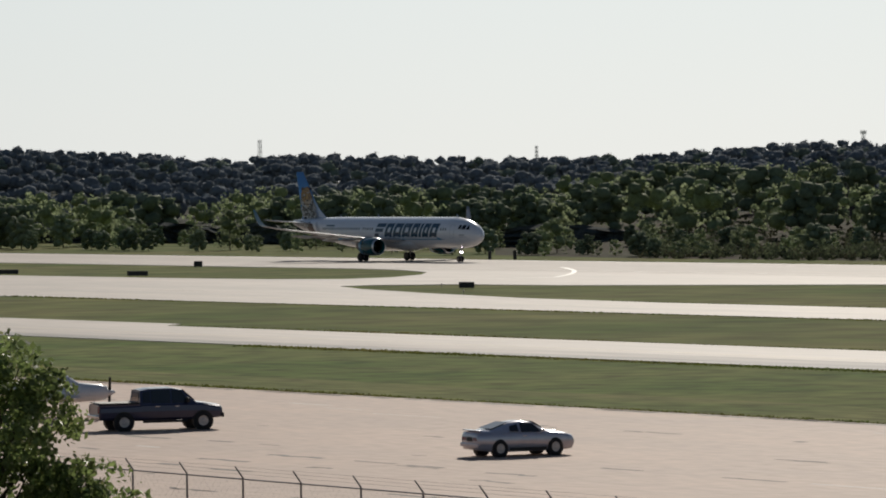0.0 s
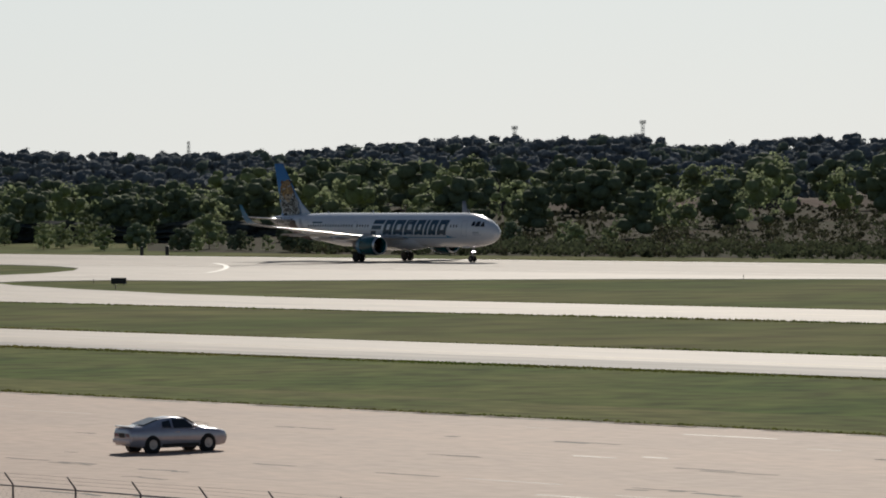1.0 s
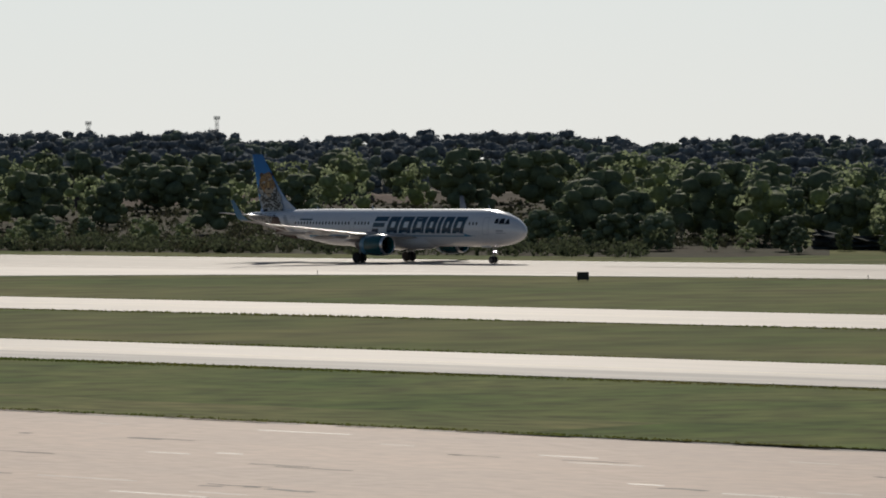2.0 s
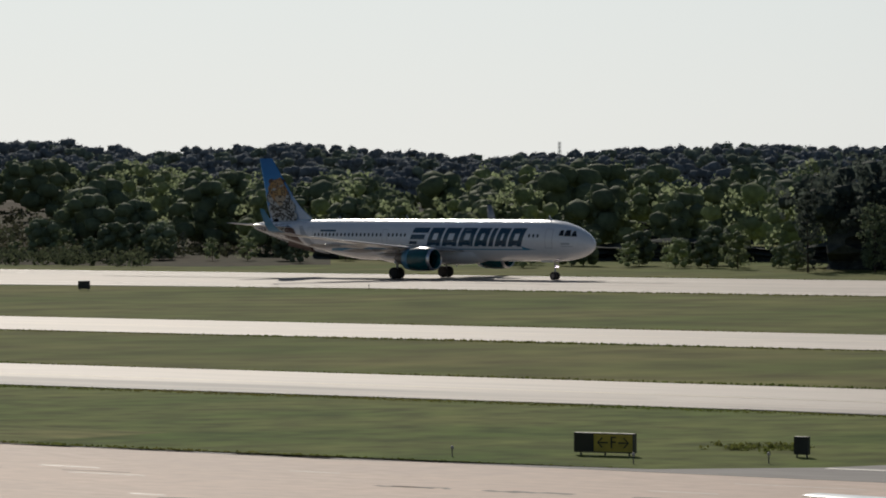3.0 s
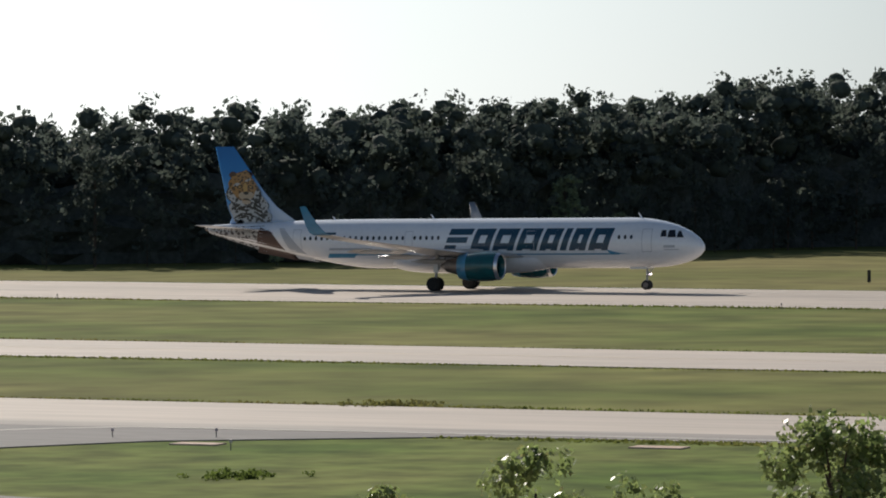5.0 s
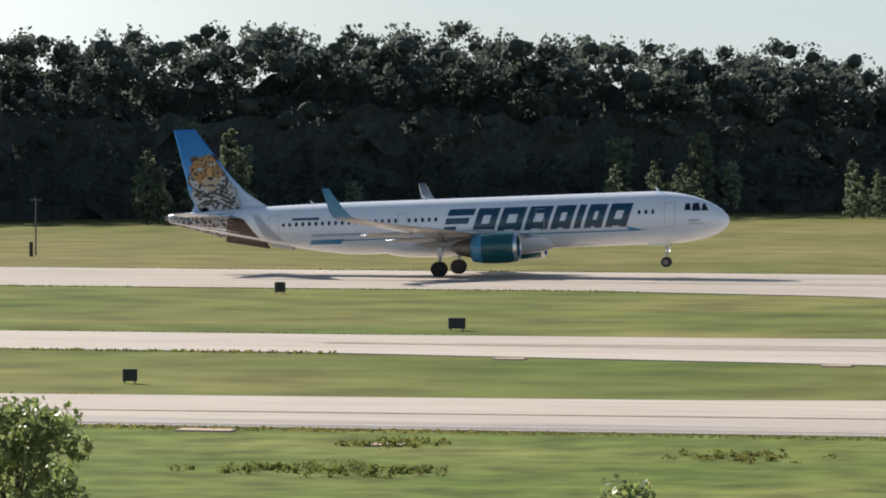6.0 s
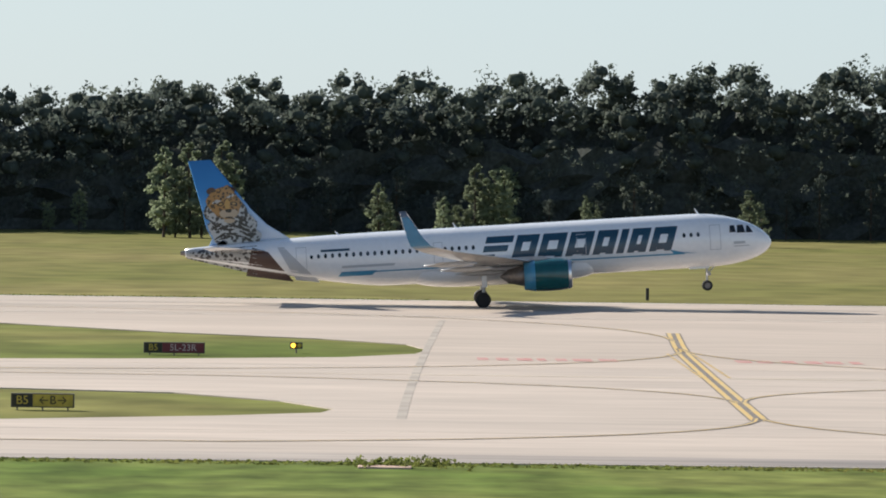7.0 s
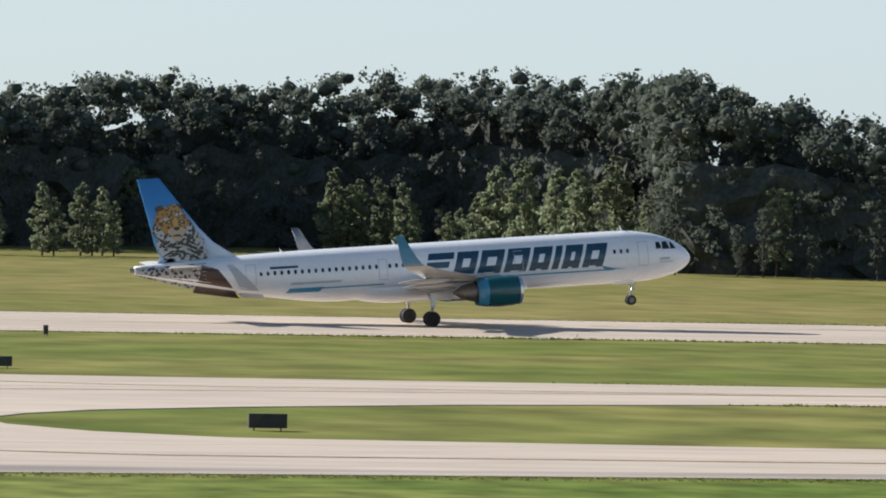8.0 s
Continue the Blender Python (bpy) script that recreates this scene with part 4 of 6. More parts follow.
def round_lump():
    """A ball of 24 four-cornered faces: corners and faces."""
    vs, index, faces = [], {}, []
    for axis in range(3):
        for sign in (-1, 1):
            g = []
            for i in (-1, 0, 1):
                for j in (-1, 0, 1):
                    p = [0, 0, 0]
                    p[axis], p[(axis + 1) % 3], p[(axis + 2) % 3] = sign, i, j
                    key = tuple(p)
                    if key not in index:
                        index[key] = len(vs)
                        vs.append(np.array(key, float) / np.linalg.norm(key))
                    g.append(index[key])
            for i in range(2):
                for j in range(2):
                    k = i * 3 + j
                    q = (g[k], g[k + 3], g[k + 4], g[k + 1])
                    faces.append(q if sign > 0 else q[::-1])
    return np.array(vs), np.array(faces)


LUMP_V, LUMP_F = round_lump()


def leaf_cloud(rs, blobs, per, size, flat=0.8, out_bias=1.0, solid=0.0, every=1, subs=1):
    """Foliage: boughs (x, y, z, radius), each of several smaller clumps, with leaf tufts over them turned mostly outward."""
    bl = np.array(blobs, float)
    if subs > 1:
        n = len(bl) * subs
        d = rs.normal(size=(n, 3))
        d /= np.linalg.norm(d, axis=1)[:, None]
        d[:, 2] *= flat
        r = np.repeat(bl[:, 3], subs)
        c = np.repeat(bl[:, :3], subs, axis=0) + d * (r * rs.uniform(0.40, 0.92, n))[:, None]
        clumps = np.concatenate([c, (r * rs.uniform(0.34, 0.56, n))[:, None]], 1)
    else:
        clumps = bl
    cs, rr = np.repeat(clumps[:, :3], per, axis=0), np.repeat(clumps[:, 3], per)
    n = len(cs)
    d = rs.normal(size=(n, 3))
    d /= np.linalg.norm(d, axis=1)[:, None]
    d[:, 2] = d[:, 2] * flat
    c = cs + d * (rr * (rs.uniform(0.3, 1.0, n) ** 0.6 + np.abs(rs.normal(0, 0.16, n))))[:, None]
    nrm = d * out_bias + rs.normal(size=(n, 3)) * 0.8
    nrm /= np.linalg.norm(nrm, axis=1)[:, None]
    u = np.cross(nrm, rs.normal(size=(n, 3)))
    u /= np.linalg.norm(u, axis=1)[:, None]
    v = np.cross(nrm, u)
    s = size * rs.uniform(0.55, 1.4, n)
    a = rs.uniform(0.55, 1.0, n)
    u, v = u * s[:, None], v * (s * a)[:, None]
    q = np.stack([c - u * 0.6, c - v * 0.5 + u * 0.1, c + u * 0.7, c + v * 0.6], 1).reshape(-1, 3)
    qf = np.arange(n * 4).reshape(-1, 4)
    if not solid:
        return q, qf
    k = len(LUMP_V)
    bl = bl[::every]
    m = len(bl)
    lv = LUMP_V[None] * (bl[:, 3, None, None] * solid) * rs.uniform(0.72, 1.18, (m, k, 1)) * np.array([1, 1, flat])
    lv = (lv + bl[:, None, :3]).reshape(-1, 3)
    lf = (LUMP_F[None] + (np.arange(m) * k)[:, None, None]).reshape(-1, 4) + len(q)
    return np.concatenate([q, lv]), np.concatenate([qf, lf])


def quads_object(name, cloud, mat, parent=None):
    if not isinstance(cloud, tuple):
        cloud = (cloud, np.arange(len(cloud)).reshape(-1, 4))
    pts, faces = cloud
    me = bpy.data.meshes.new(name)
    n = len(faces)
    me.vertices.add(len(pts))
    me.vertices.foreach_set("co", np.ascontiguousarray(pts, dtype=np.float32).ravel())
    me.loops.add(n * 4)
    me.loops.foreach_set("vertex_index", np.ascontiguousarray(faces, dtype=np.int32).ravel())
    me.polygons.add(n)
    me.polygons.foreach_set("loop_start", np.arange(0, n * 4, 4, dtype=np.int32))
    me.polygons.foreach_set("use_smooth", np.ones(n, bool))
    me.materials.append(mat)
    me.update(calc_edges=True)
    ob = new(name, me)
    if parent:
        ob.parent = parent
    return ob


def pine_blobs(rs, h, r, low=0.12, n=24):
    """A tall pine: sparse low boughs, full rounded head."""
    bl = []
    for k in range(n):
        f = low + (0.90 - low) * (k / (n - 1)) ** 0.80
        w = r * (0.62 + 0.30 * math.sin(math.pi * f)) * (1 if f < 0.70 else max(0.15, 1 - ((f - 0.70) / 0.30) ** 2) ** 0.5)
        a, d = k * 2.4 + rs.uniform(-0.6, 0.6), w * rs.uniform(0.30, 0.85)
        bl.append((d * math.cos(a), d * math.sin(a), f * h, rs.uniform(0.36, 0.54) * r))
    bl += [(rs.uniform(-0.3, 0.3), rs.uniform(-0.3, 0.3), h - 0.48 * r, r * 0.46), (0, 0, h - 0.95 * r, r * 0.60)]
    return bl


def round_blobs(rs, h, r, n=20, low=0.10):
    """A broad crown, full almost to the ground, domed above."""
    bl = []
    for k in range(n):
        f = low + (0.86 - low) * (k + rs.uniform(0, 1)) / n
        w = r * math.sqrt(max(0.04, 1 - ((f - 0.38) / 0.62) ** 2))
        a, d = k * 2.4 + rs.uniform(-0.5, 0.5), w * rs.uniform(0.55, 0.85)
        bl.append((d * math.cos(a), d * math.sin(a), f * h, rs.uniform(0.30, 0.44) * r))
    bl.append((0, 0, h * 0.86, r * 0.36))
    bl += [(0, 0, h * f, r * 0.5) for f in (0.35, 0.6)]
    return bl


def tall_blobs(rs, h, r):
    return round_blobs(rs, h, r, 36, 0.12)


def cone_blobs(rs, h, r, n=20):
    """A plump young tree, oval with a pointed head."""
    bl = []
    for k in range(n):
        f = 0.08 + 0.84 * k / (n - 1)
        w = r * (0.75 + 0.6 * f if f < 0.4 else max(0.08, 1 - ((f - 0.4) / 0.6) ** 1.5))
        a, d = k * 2.4 + rs.uniform(-0.5, 0.5), w * rs.uniform(0.35, 0.7)
        bl.append((d * math.cos(a), d * math.sin(a), f * h, max(0.3, rs.uniform(0.40, 0.58) * w)))
    return bl


def make_tree(name, label, category, seed, h, r, blobs, per, size, mat, group, subs=4, solid=0.5, every=3):
    """A tapered trunk with limbs and a crown of many leaf tufts."""
    rs = np.random.RandomState(seed)
    top = tagged(new(name), label, category, group)
    bl = blobs(rs, h, r)
    bm = bmesh.new()
    lean = rs.normal(0, 0.02, 2) * h
    rod(bm, (0, 0, -0.3), (lean[0] * 0.5, lean[1] * 0.5, h * 0.5), 0.011 * h + 0.05, 0.009 * h + 0.03, 7)
    rod(bm, (lean[0] * 0.5, lean[1] * 0.5, h * 0.5), (lean[0], lean[1], h * 0.9), 0.009 * h + 0.03, 0.02, 6)
    for b in bl[::4]:
        rod(bm, (lean[0] * 0.5, lean[1] * 0.5, max(0.2 * h, b[2] - 0.12 * h)), (b[0], b[1], b[2]), 0.005 * h, 0.015, 5)
    part("trunk", bm, BARK, top)
    quads_object("crown", leaf_cloud(rs, bl, per, size, solid=solid, subs=subs, every=every), mat, top)
    return top


def spread(kinds, spots):
    """Plants the first copies of each kind in place and copies the rest. spots: kind, x, y, height over its own height, turn."""
    used = set()
    for k, x, y, s, turn in spots:
        m = pose(x, y, rough_z(x, y), 0, 0, turn) @ Matrix.Diagonal((s, s, s, 1))
        if k in used:
            copy_thing(kinds[k], m)
        else:
            kinds[k].matrix_basis = m
            used.add(k)
    for i, k in enumerate(kinds):
        if i not in used:
            k.location = (-700 - 20 * i, 470, 0)


def walk_edge(step, back=0.0):
    """Points along the edge of the wood, moved back from it."""
    out = []
    for (x0, y0), (x1, y1) in zip(WOOD_EDGE, WOOD_EDGE[1:]):
        d = math.hypot(x1 - x0, y1 - y0)
        n = max(1, round(d / step))
        for i in range(n):
            k = i / n
            x, y = x0 + (x1 - x0) * k, y0 + (y1 - y0) * k
            r = math.hypot(x, y)
            out.append((x * (1 + back / r), y * (1 + back / r)))
    return out


rs = np.random.RandomState(11)
pines = [make_tree("pine_tree", "tall dark green pine at the edge of the wood", "tree", 20 + i, 20.0, r, pine_blobs, 18, 0.42, PINE, "trees along the wood")
         for i, r in enumerate((3.2, 3.7, 2.9, 4.0))]
oaks = [make_tree("leafy_tree", "broad green leafy tree in the wood edge", "tree", 40 + i, 12.0, r, round_blobs, 10, 0.40, OAK, "trees along the wood", 4, 0.85, 1)
        for i, r in enumerate((4.9, 5.6, 4.3))]
tall_oaks = [make_tree("leafy_tree", "tall green leafy tree among the pines", "tree", 45 + i, 18.0, r, tall_blobs, 16, 0.40, OAK, "trees along the wood", 4, 0.5, 2)
             for i, r in enumerate((3.6, 4.2, 3.2))]
pales = [make_tree("leafy_tree", "pale green leafy tree in spring leaf beyond the runway", "tree", 50 + i, 12.0, r, round_blobs, 10, 0.40, YOUNG, "trees beyond the runway", 4, 0.72, 2)
         for i, r in enumerate((5.0, 5.8, 4.2))]
spots_p, spots_o, spots_t, spots_l, second_row, belts = [], [], [], [], [], []
for row, (step, back, low) in enumerate(((5.4, 0, 0.72), (5.6, 9, 0.88))):
    for x, y in walk_edge(step, back):
        x, y = x + rs.uniform(-1.6, 1.6), y + rs.uniform(-2, 2)
        a, d = azimuth(x, y), math.hypot(x, y)
        h = (11.97 + table(PINE_EL, a) * d / FOCAL) * (low + rs.uniform(-0.10, 0.08))
        leafy = rs.uniform() < (0.13 if row == 0 else 0.08)
        if row and not leafy:
            second_row.append((x, y, h, rs.uniform(3.0, 4.2)))
            continue
        if leafy and row == 0:
            spots_t.append((rs.randint(3), x, y, h * rs.uniform(0.60, 0.90) / 18, rs.uniform(0, 360)))
        elif leafy:
            spots_t.append((rs.randint(3), x, y, h * rs.uniform(0.90, 1.02) / 18, rs.uniform(0, 360)))
        else:
            spots_p.append((rs.randint(4), x, y, h / 20, rs.uniform(0, 360)))
# leafy belt behind the runway, low bushy trees, many with pale spring leaves
for x0, x1, y0, y1, h0, h1, step, pale in (
        (-880, -560, 411, 425, 3.8, 7.4, 6.0, 0.55), (-880, -530, 432, 452, 6.0, 8.8, 5.6, 0.75), (-880, -530, 470, 510, 7.0, 9.6, 6.0, 0.5), (-900, -520, 540, 640, 8.0, 10.5, 6.0, 0.4), (-570, -502, 411, 420, 3.8, 6.0, 4.4, 0.6), (-560, -495, 425, 445, 5.6, 7.8, 4.6, 0.9),
        (-440, -262, 428, 446, 5.0, 8.0, 4.2, 0.15), (-450, -262, 455, 480, 7.0, 9.6, 4.8, 0.30), (-460, -262, 500, 540, 9.0, 11.6, 6.0, 0.35), (-480, -290, 560, 620, 10.6, 12.6, 8.0, 0.30), (-345, -275, 420, 428, 4.6, 8.0, 9.0, 0.8)):
    x = x0
    while x < x1:
        px, py, ph, light = x + rs.uniform(-1.5, 1.5), rs.uniform(y0, y1), rs.uniform(h0, h1), rs.uniform() < pale
        if y0 > 450 or x < -720:
            belts.append((px, py, ph, ph * rs.uniform(0.42, 0.54), light))
        else:
            (spots_l if light else spots_o).append((rs.randint(3), px, py, ph / 12, rs.uniform(0, 360)))
        x += step * rs.uniform(0.8, 1.2)
# clumps of trees on and behind the red bank
for a0, a1, d0, d1, h0, h1, n in ((-52.9, -50.1, 850, 930, 8.0, 10.6, 22), (-49.6, -47.0, 950, 1000, 6.2, 8.4, 18), (-45.6, -43.0, 930, 1000, 6.5, 9.0, 18),
                                  (-44.0, -41.0, 640, 800, 7.0, 10.0, 22), (-56.6, -53.0, 800, 900, 6.0, 9.0, 20)):
    for i in range(n):
        a, d = radians(rs.uniform(a0, a1)), rs.uniform(d0, d1)
        hh = rs.uniform(h0, h1)
        belts.append((d * math.sin(a), d * math.cos(a), hh, hh * rs.uniform(0.36, 0.48), i % 5 < 2))
for a, d, h in ((-50.2, 880, 10.6), (-50.4, 885, 10.0), (-52.2, 860, 8.0), (-46.4, 940, 8.0), (-46.2, 950, 8.5), (-43.2, 620, 7.5), (-43.5, 625, 7.0), (-39.5, 640, 11.0), (-38.6, 650, 11.5)):
    for k in range(2):
        aa = radians(a + rs.uniform(-0.12, 0.12))
        spots_p.append((rs.randint(4), d * math.sin(aa), d * math.cos(aa), h / 20 * rs.uniform(0.9, 1.02), rs.uniform(0, 360)))
spread(pines, spots_p)
spread(oaks, spots_o)
spread(tall_oaks, spots_t)
spread(pales, spots_l)

# pale young trees in front of the pines: x, y, height
YOUNG_ROWS = [(-159.6, 595, 8.9), (-154, 600, 9.6), (-150.6, 601, 9.6), (-107.4, 635, 5.7), (-103, 640, 6.6), (-99.5, 641, 6.3), (-79.1, 657, 6.2), (-75.9, 659, 5.5),
              (-70.8, 662, 5.7), (-28.5, 679, 10.2), (-24.9, 679, 11.6), (-20.5, 682, 11.0), (1, 690, 6.7), (10, 691, 6.4), (14.5, 691, 8.6), (16.9, 692, 10.8), (29.7, 687, 5.4)]
YOUNG_ROWS2 = [(50.4, 662, 6.0), (85.6, 654, 7.1), (88.2, 656, 10.2), (107, 661, 9.8), (115.8, 661, 8.0), (121.8, 665, 8.1), (125, 666, 7.6), (170.5, 722, 10.6), (173, 722, 11.6), (176.2, 716, 9.2), (178.7, 712, 8.9),
               (183.9, 705, 7.4), (187, 700, 10.4), (189.2, 698, 11.3), (190, 686, 12.0), (191.2, 673, 12.0), (192.5, 667, 11.6), (194.4, 655, 12.9), (195.4, 642, 11.5)]


def young_spots():
    """The young trees stand well out from the wood, in the sun."""
    out = []
    for x, y, h in YOUNG_ROWS + YOUNG_ROWS2:
        k = 1 - 32 / math.hypot(x, y)
        for dx in (0.0, 1.6):
            out.append((rs.randint(3), (x + dx) * k, y * k, (11.97 - (11.97 - h) * k) * (1 if dx == 0 else 0.8) / 8, rs.uniform(0, 360)))
    return out


youngs = [make_tree("young_tree", "pale green young tree in front of the pines", "tree", 60 + i, 8.0, r, cone_blobs, 24, 0.25, SAPLING, "young trees before the wood", 4, 0.5, 2)
          for i, r in enumerate((1.9, 2.3, 1.7))]
spread(youngs, young_spots())


def forest(name, label, spots, per, size, mat, seed, maker, solid=0.0, subs=1, ground_at=None, every=2):
    """Distant woods nobody could count: many crowns in one mesh."""
    r = np.random.RandomState(seed)
    bl = []
    for x, y, h, w in spots:
        z = ground_at(x, y) if ground_at else 0.0
        bl += [(bx + x, by + y, bz + z, br) for bx, by, bz, br in maker(r, h, w)]
    return tagged(quads_object(name, leaf_cloud(r, bl, per, size, solid=solid, every=every, subs=subs), mat), label, "trees", kind="stuff")


def upper_blobs(r, h, w):
    bl = [(0, 0, h - 0.85 * w, 0.66 * w), (0, 0, h - 0.52 * w, 0.50 * w), (0, 0, h * 0.55, 0.62 * w)]
    for k in range(6):
        a, d = k * 1.05 + r.uniform(-0.4, 0.4), w * r.uniform(0.42, 0.66)
        bl.append((d * math.cos(a), d * math.sin(a), h - w * r.uniform(0.58, 1.5), w * r.uniform(0.36, 0.50)))
    return bl


def far_blobs(r, h, w):
    """The rounded head of a tree far off."""
    bl = [(0, 0, h * 0.40, w * 0.85), (0, 0, h - w * 0.55, w * 0.55)]
    for k in range(3):
        a, f = k * 2.1 + r.uniform(-0.4, 0.4), r.uniform(0.45, 0.85)
        d = w * r.uniform(0.4, 0.7)
        bl.append((d * math.cos(a), d * math.sin(a), f * h, r.uniform(0.36, 0.52) * w))
    return bl


def low_blobs(r, h, w):
    return round_blobs(r, h, w, 12, 0.15)


deep = list(second_row)
for back in (16, 23, 32):
    for x, y in walk_edge(5.0, back):
        x, y = x + rs.uniform(-2, 2), y + rs.uniform(-3, 3)
        d = math.hypot(x, y)
        deep.append((x, y, (11.97 + table(PINE_EL, azimuth(x, y)) * d / FOCAL) * rs.uniform(0.92, 1.10), rs.uniform(3.6, 5.2)))
for x, y in ((190, 604), (196, 622), (201, 640), (205, 612), (213, 632), (208, 655), (220, 650), (198, 598)):
    deep.append((x, y, (11.97 + table(PINE_EL, azimuth(x, y)) * math.hypot(x, y) / FOCAL) * rs.uniform(0.90, 1.0), 4.6))
forest("leafy_wood", "green leafy trees beyond the runway", [b[:4] for b in belts if not b[4]], 8, 0.48, OAK, 76, low_blobs, 0.88, 3, rough_z, 1)
forest("leafy_wood", "pale green leafy trees beyond the runway", [b[:4] for b in belts if b[4]], 8, 0.48, YOUNG, 77, low_blobs, 0.75, 3, rough_z, 2)
forest("pine_wood", "dense dark pine wood behind the airfield", deep, 13, 0.50, PINE, 71, upper_blobs, 0.55, 3, None, 2)
shade = []
for back in (5, 14, 22):
    for x, y in walk_edge(5.0, back):
        shade.append((x + rs.uniform(-2, 2), y + rs.uniform(-2, 2), rs.uniform(7, 12), rs.uniform(2.5, 3.6)))
forest("undergrowth", "dark undergrowth inside the wood edge", shade, 7, 0.55, PINE, 73, far_blobs, 0.0, 3)

# wooded ridge on the horizon: a hillside under rows of crowns
hill = bmesh.new()
grid = []
for a in np.arange(-68, -26, 0.5):
    ring = []
    for d in (1015, 1100, 1180, 1260, 1340, 1420, 1500, 1560):
        x, y = d * math.sin(radians(a)), d * math.cos(radians(a))
        ring.append(hill.verts.new((x, y, hill_z(x, y) - 0.05)))
    grid.append(ring)
for p, q in zip(grid, grid[1:]):
    for j in range(7):
        hill.faces.new((p[j], p[j + 1], q[j + 1], q[j]))
tagged(part("wooded_hillside", hill, FOREST_FLOOR, smooth=True), "dark leaf-covered ground of the wooded ridge", "hill", kind="structure")
far, far_light = [], []
for d, step in ((1510, 0.13), (1480, 0.15), (1430, 0.16), (1380, 0.17), (1320, 0.18), (1260, 0.19), (1190, 0.21), (1120, 0.23)):
    a = -67.0
    while a < -27:
        aa, dd = radians(a + rs.uniform(-0.08, 0.08)), d + rs.uniform(-22, 22)
        tree = (dd * math.sin(aa), dd * math.cos(aa), rs.uniform(7.0, 9.6), rs.uniform(2.7, 4.3))
        (far_light if rs.uniform() < 0.13 + 0.25 * smooth_step(-46, -38, a) and d < 1480 else far).append(tree)
        a += step * rs.uniform(0.8, 1.2)
# the haze on these crowns comes from their leaf colours
forest("distant_woods", "dark wooded ridge on the horizon, haze put into its leaf colour", far, 13, 0.72, HAZED_WOOD, 72, far_blobs, 0.92, 1, hill_z, 1)
forest("distant_woods", "paler leafy trees on the wooded ridge, haze put into their leaf colour", far_light, 13, 0.72, HAZED_LEAF, 78, far_blobs, 0.92, 1, hill_z, 1)


def shade_sheet(name, label, line, mat, seed):
    """An added uneven sheet, coloured as a wood's inner shade, that closes the view between the crowns. line: x, y,
    height.
    """
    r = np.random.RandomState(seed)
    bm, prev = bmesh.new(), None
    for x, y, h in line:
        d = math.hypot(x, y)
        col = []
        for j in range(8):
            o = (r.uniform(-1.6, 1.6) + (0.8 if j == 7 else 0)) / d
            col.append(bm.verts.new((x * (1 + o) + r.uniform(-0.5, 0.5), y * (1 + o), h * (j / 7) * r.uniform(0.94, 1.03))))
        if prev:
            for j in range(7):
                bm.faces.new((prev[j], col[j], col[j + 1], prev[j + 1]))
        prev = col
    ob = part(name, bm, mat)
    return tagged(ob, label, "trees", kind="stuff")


def tops(points, share, rows):
    return [(x, y, (11.97 + table(rows, azimuth(x, y)) * math.hypot(x, y) / FOCAL) * share * (1 + 0.06 * math.sin(x * 0.17) + 0.05 * math.sin(x * 0.61 + y * 0.3)))
            for x, y in points]


# added backing sheets that fill gaps between trees with painted shade
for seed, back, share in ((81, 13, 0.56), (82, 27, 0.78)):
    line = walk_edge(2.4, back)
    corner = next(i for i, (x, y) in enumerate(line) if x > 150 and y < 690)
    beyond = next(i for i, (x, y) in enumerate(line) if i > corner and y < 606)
    shade_sheet("shade_sheet", "dark sheet for the shade inside the dense pine wood", tops(line[:corner], share, PINE_EL), WOOD_SHADE, seed)
    shade_sheet("shade_sheet", "dark sheet for the shade inside the dense pine wood", tops(line[beyond:], share, PINE_EL), WOOD_SHADE, seed + 10)
shade_sheet("shade_sheet", "dark sheet for the shade inside the leafy belt", [(x, 458 + 6 * math.sin(x * 0.05), 3.2 + 0.5 * math.sin(x * 0.21)) for x in np.arange(-900, -600, 2.2)], WOOD_SHADE, 85)
shade_sheet("shade_sheet", "dark sheet for the shade inside the leafy belt", [(x, 452 + 5 * math.sin(x * 0.07), 2.2 + 0.5 * math.sin(x * 0.23)) for x in np.arange(-400, -250, 2.2)], WOOD_SHADE, 86)
shade_sheet("shade_sheet", "dark sheet for the shade inside the leafy belt", [(x, 548 + 6 * math.sin(x * 0.07), 3.0 + 0.6 * math.sin(x * 0.19)) for x in np.arange(-430, -270, 2.4)], WOOD_SHADE, 87)


# scrub field on a rise, and the red bank above it
def scrub_blobs(r, h, w):
    return [(r.normal(0, w * 0.4), r.normal(0, w * 0.4), h * f, min(w * 0.55, h * 0.45)) for f in (0.35, 0.65)]


rise = bmesh.new()
grid = []
for a in np.arange(-54.2, -41.3, 0.2):
    ring = []
    for k in range(13):
        d0 = 404 / math.cos(radians(a))
        d = d0 + (985 - d0) * k / 12
        x, y = d * math.sin(radians(a)), d * math.cos(radians(a))
        ring.append(rise.verts.new((x, y, rough_z(x, y) + (rs.uniform(-0.08, 0.08) if 2 < k < 12 else 0) + (-0.03 if k == 0 else 0.012))))
    grid.append(ring)
for p, q in zip(grid, grid[1:]):
    for j in range(12):
        rise.faces.new((p[j], p[j + 1], q[j + 1], q[j]))
tagged(part("rough_ground", rise, ROUGH, smooth=True), "rough rising ground of weeds and bare earth", "ground", kind="structure")
scrub, scrub_green = [], []
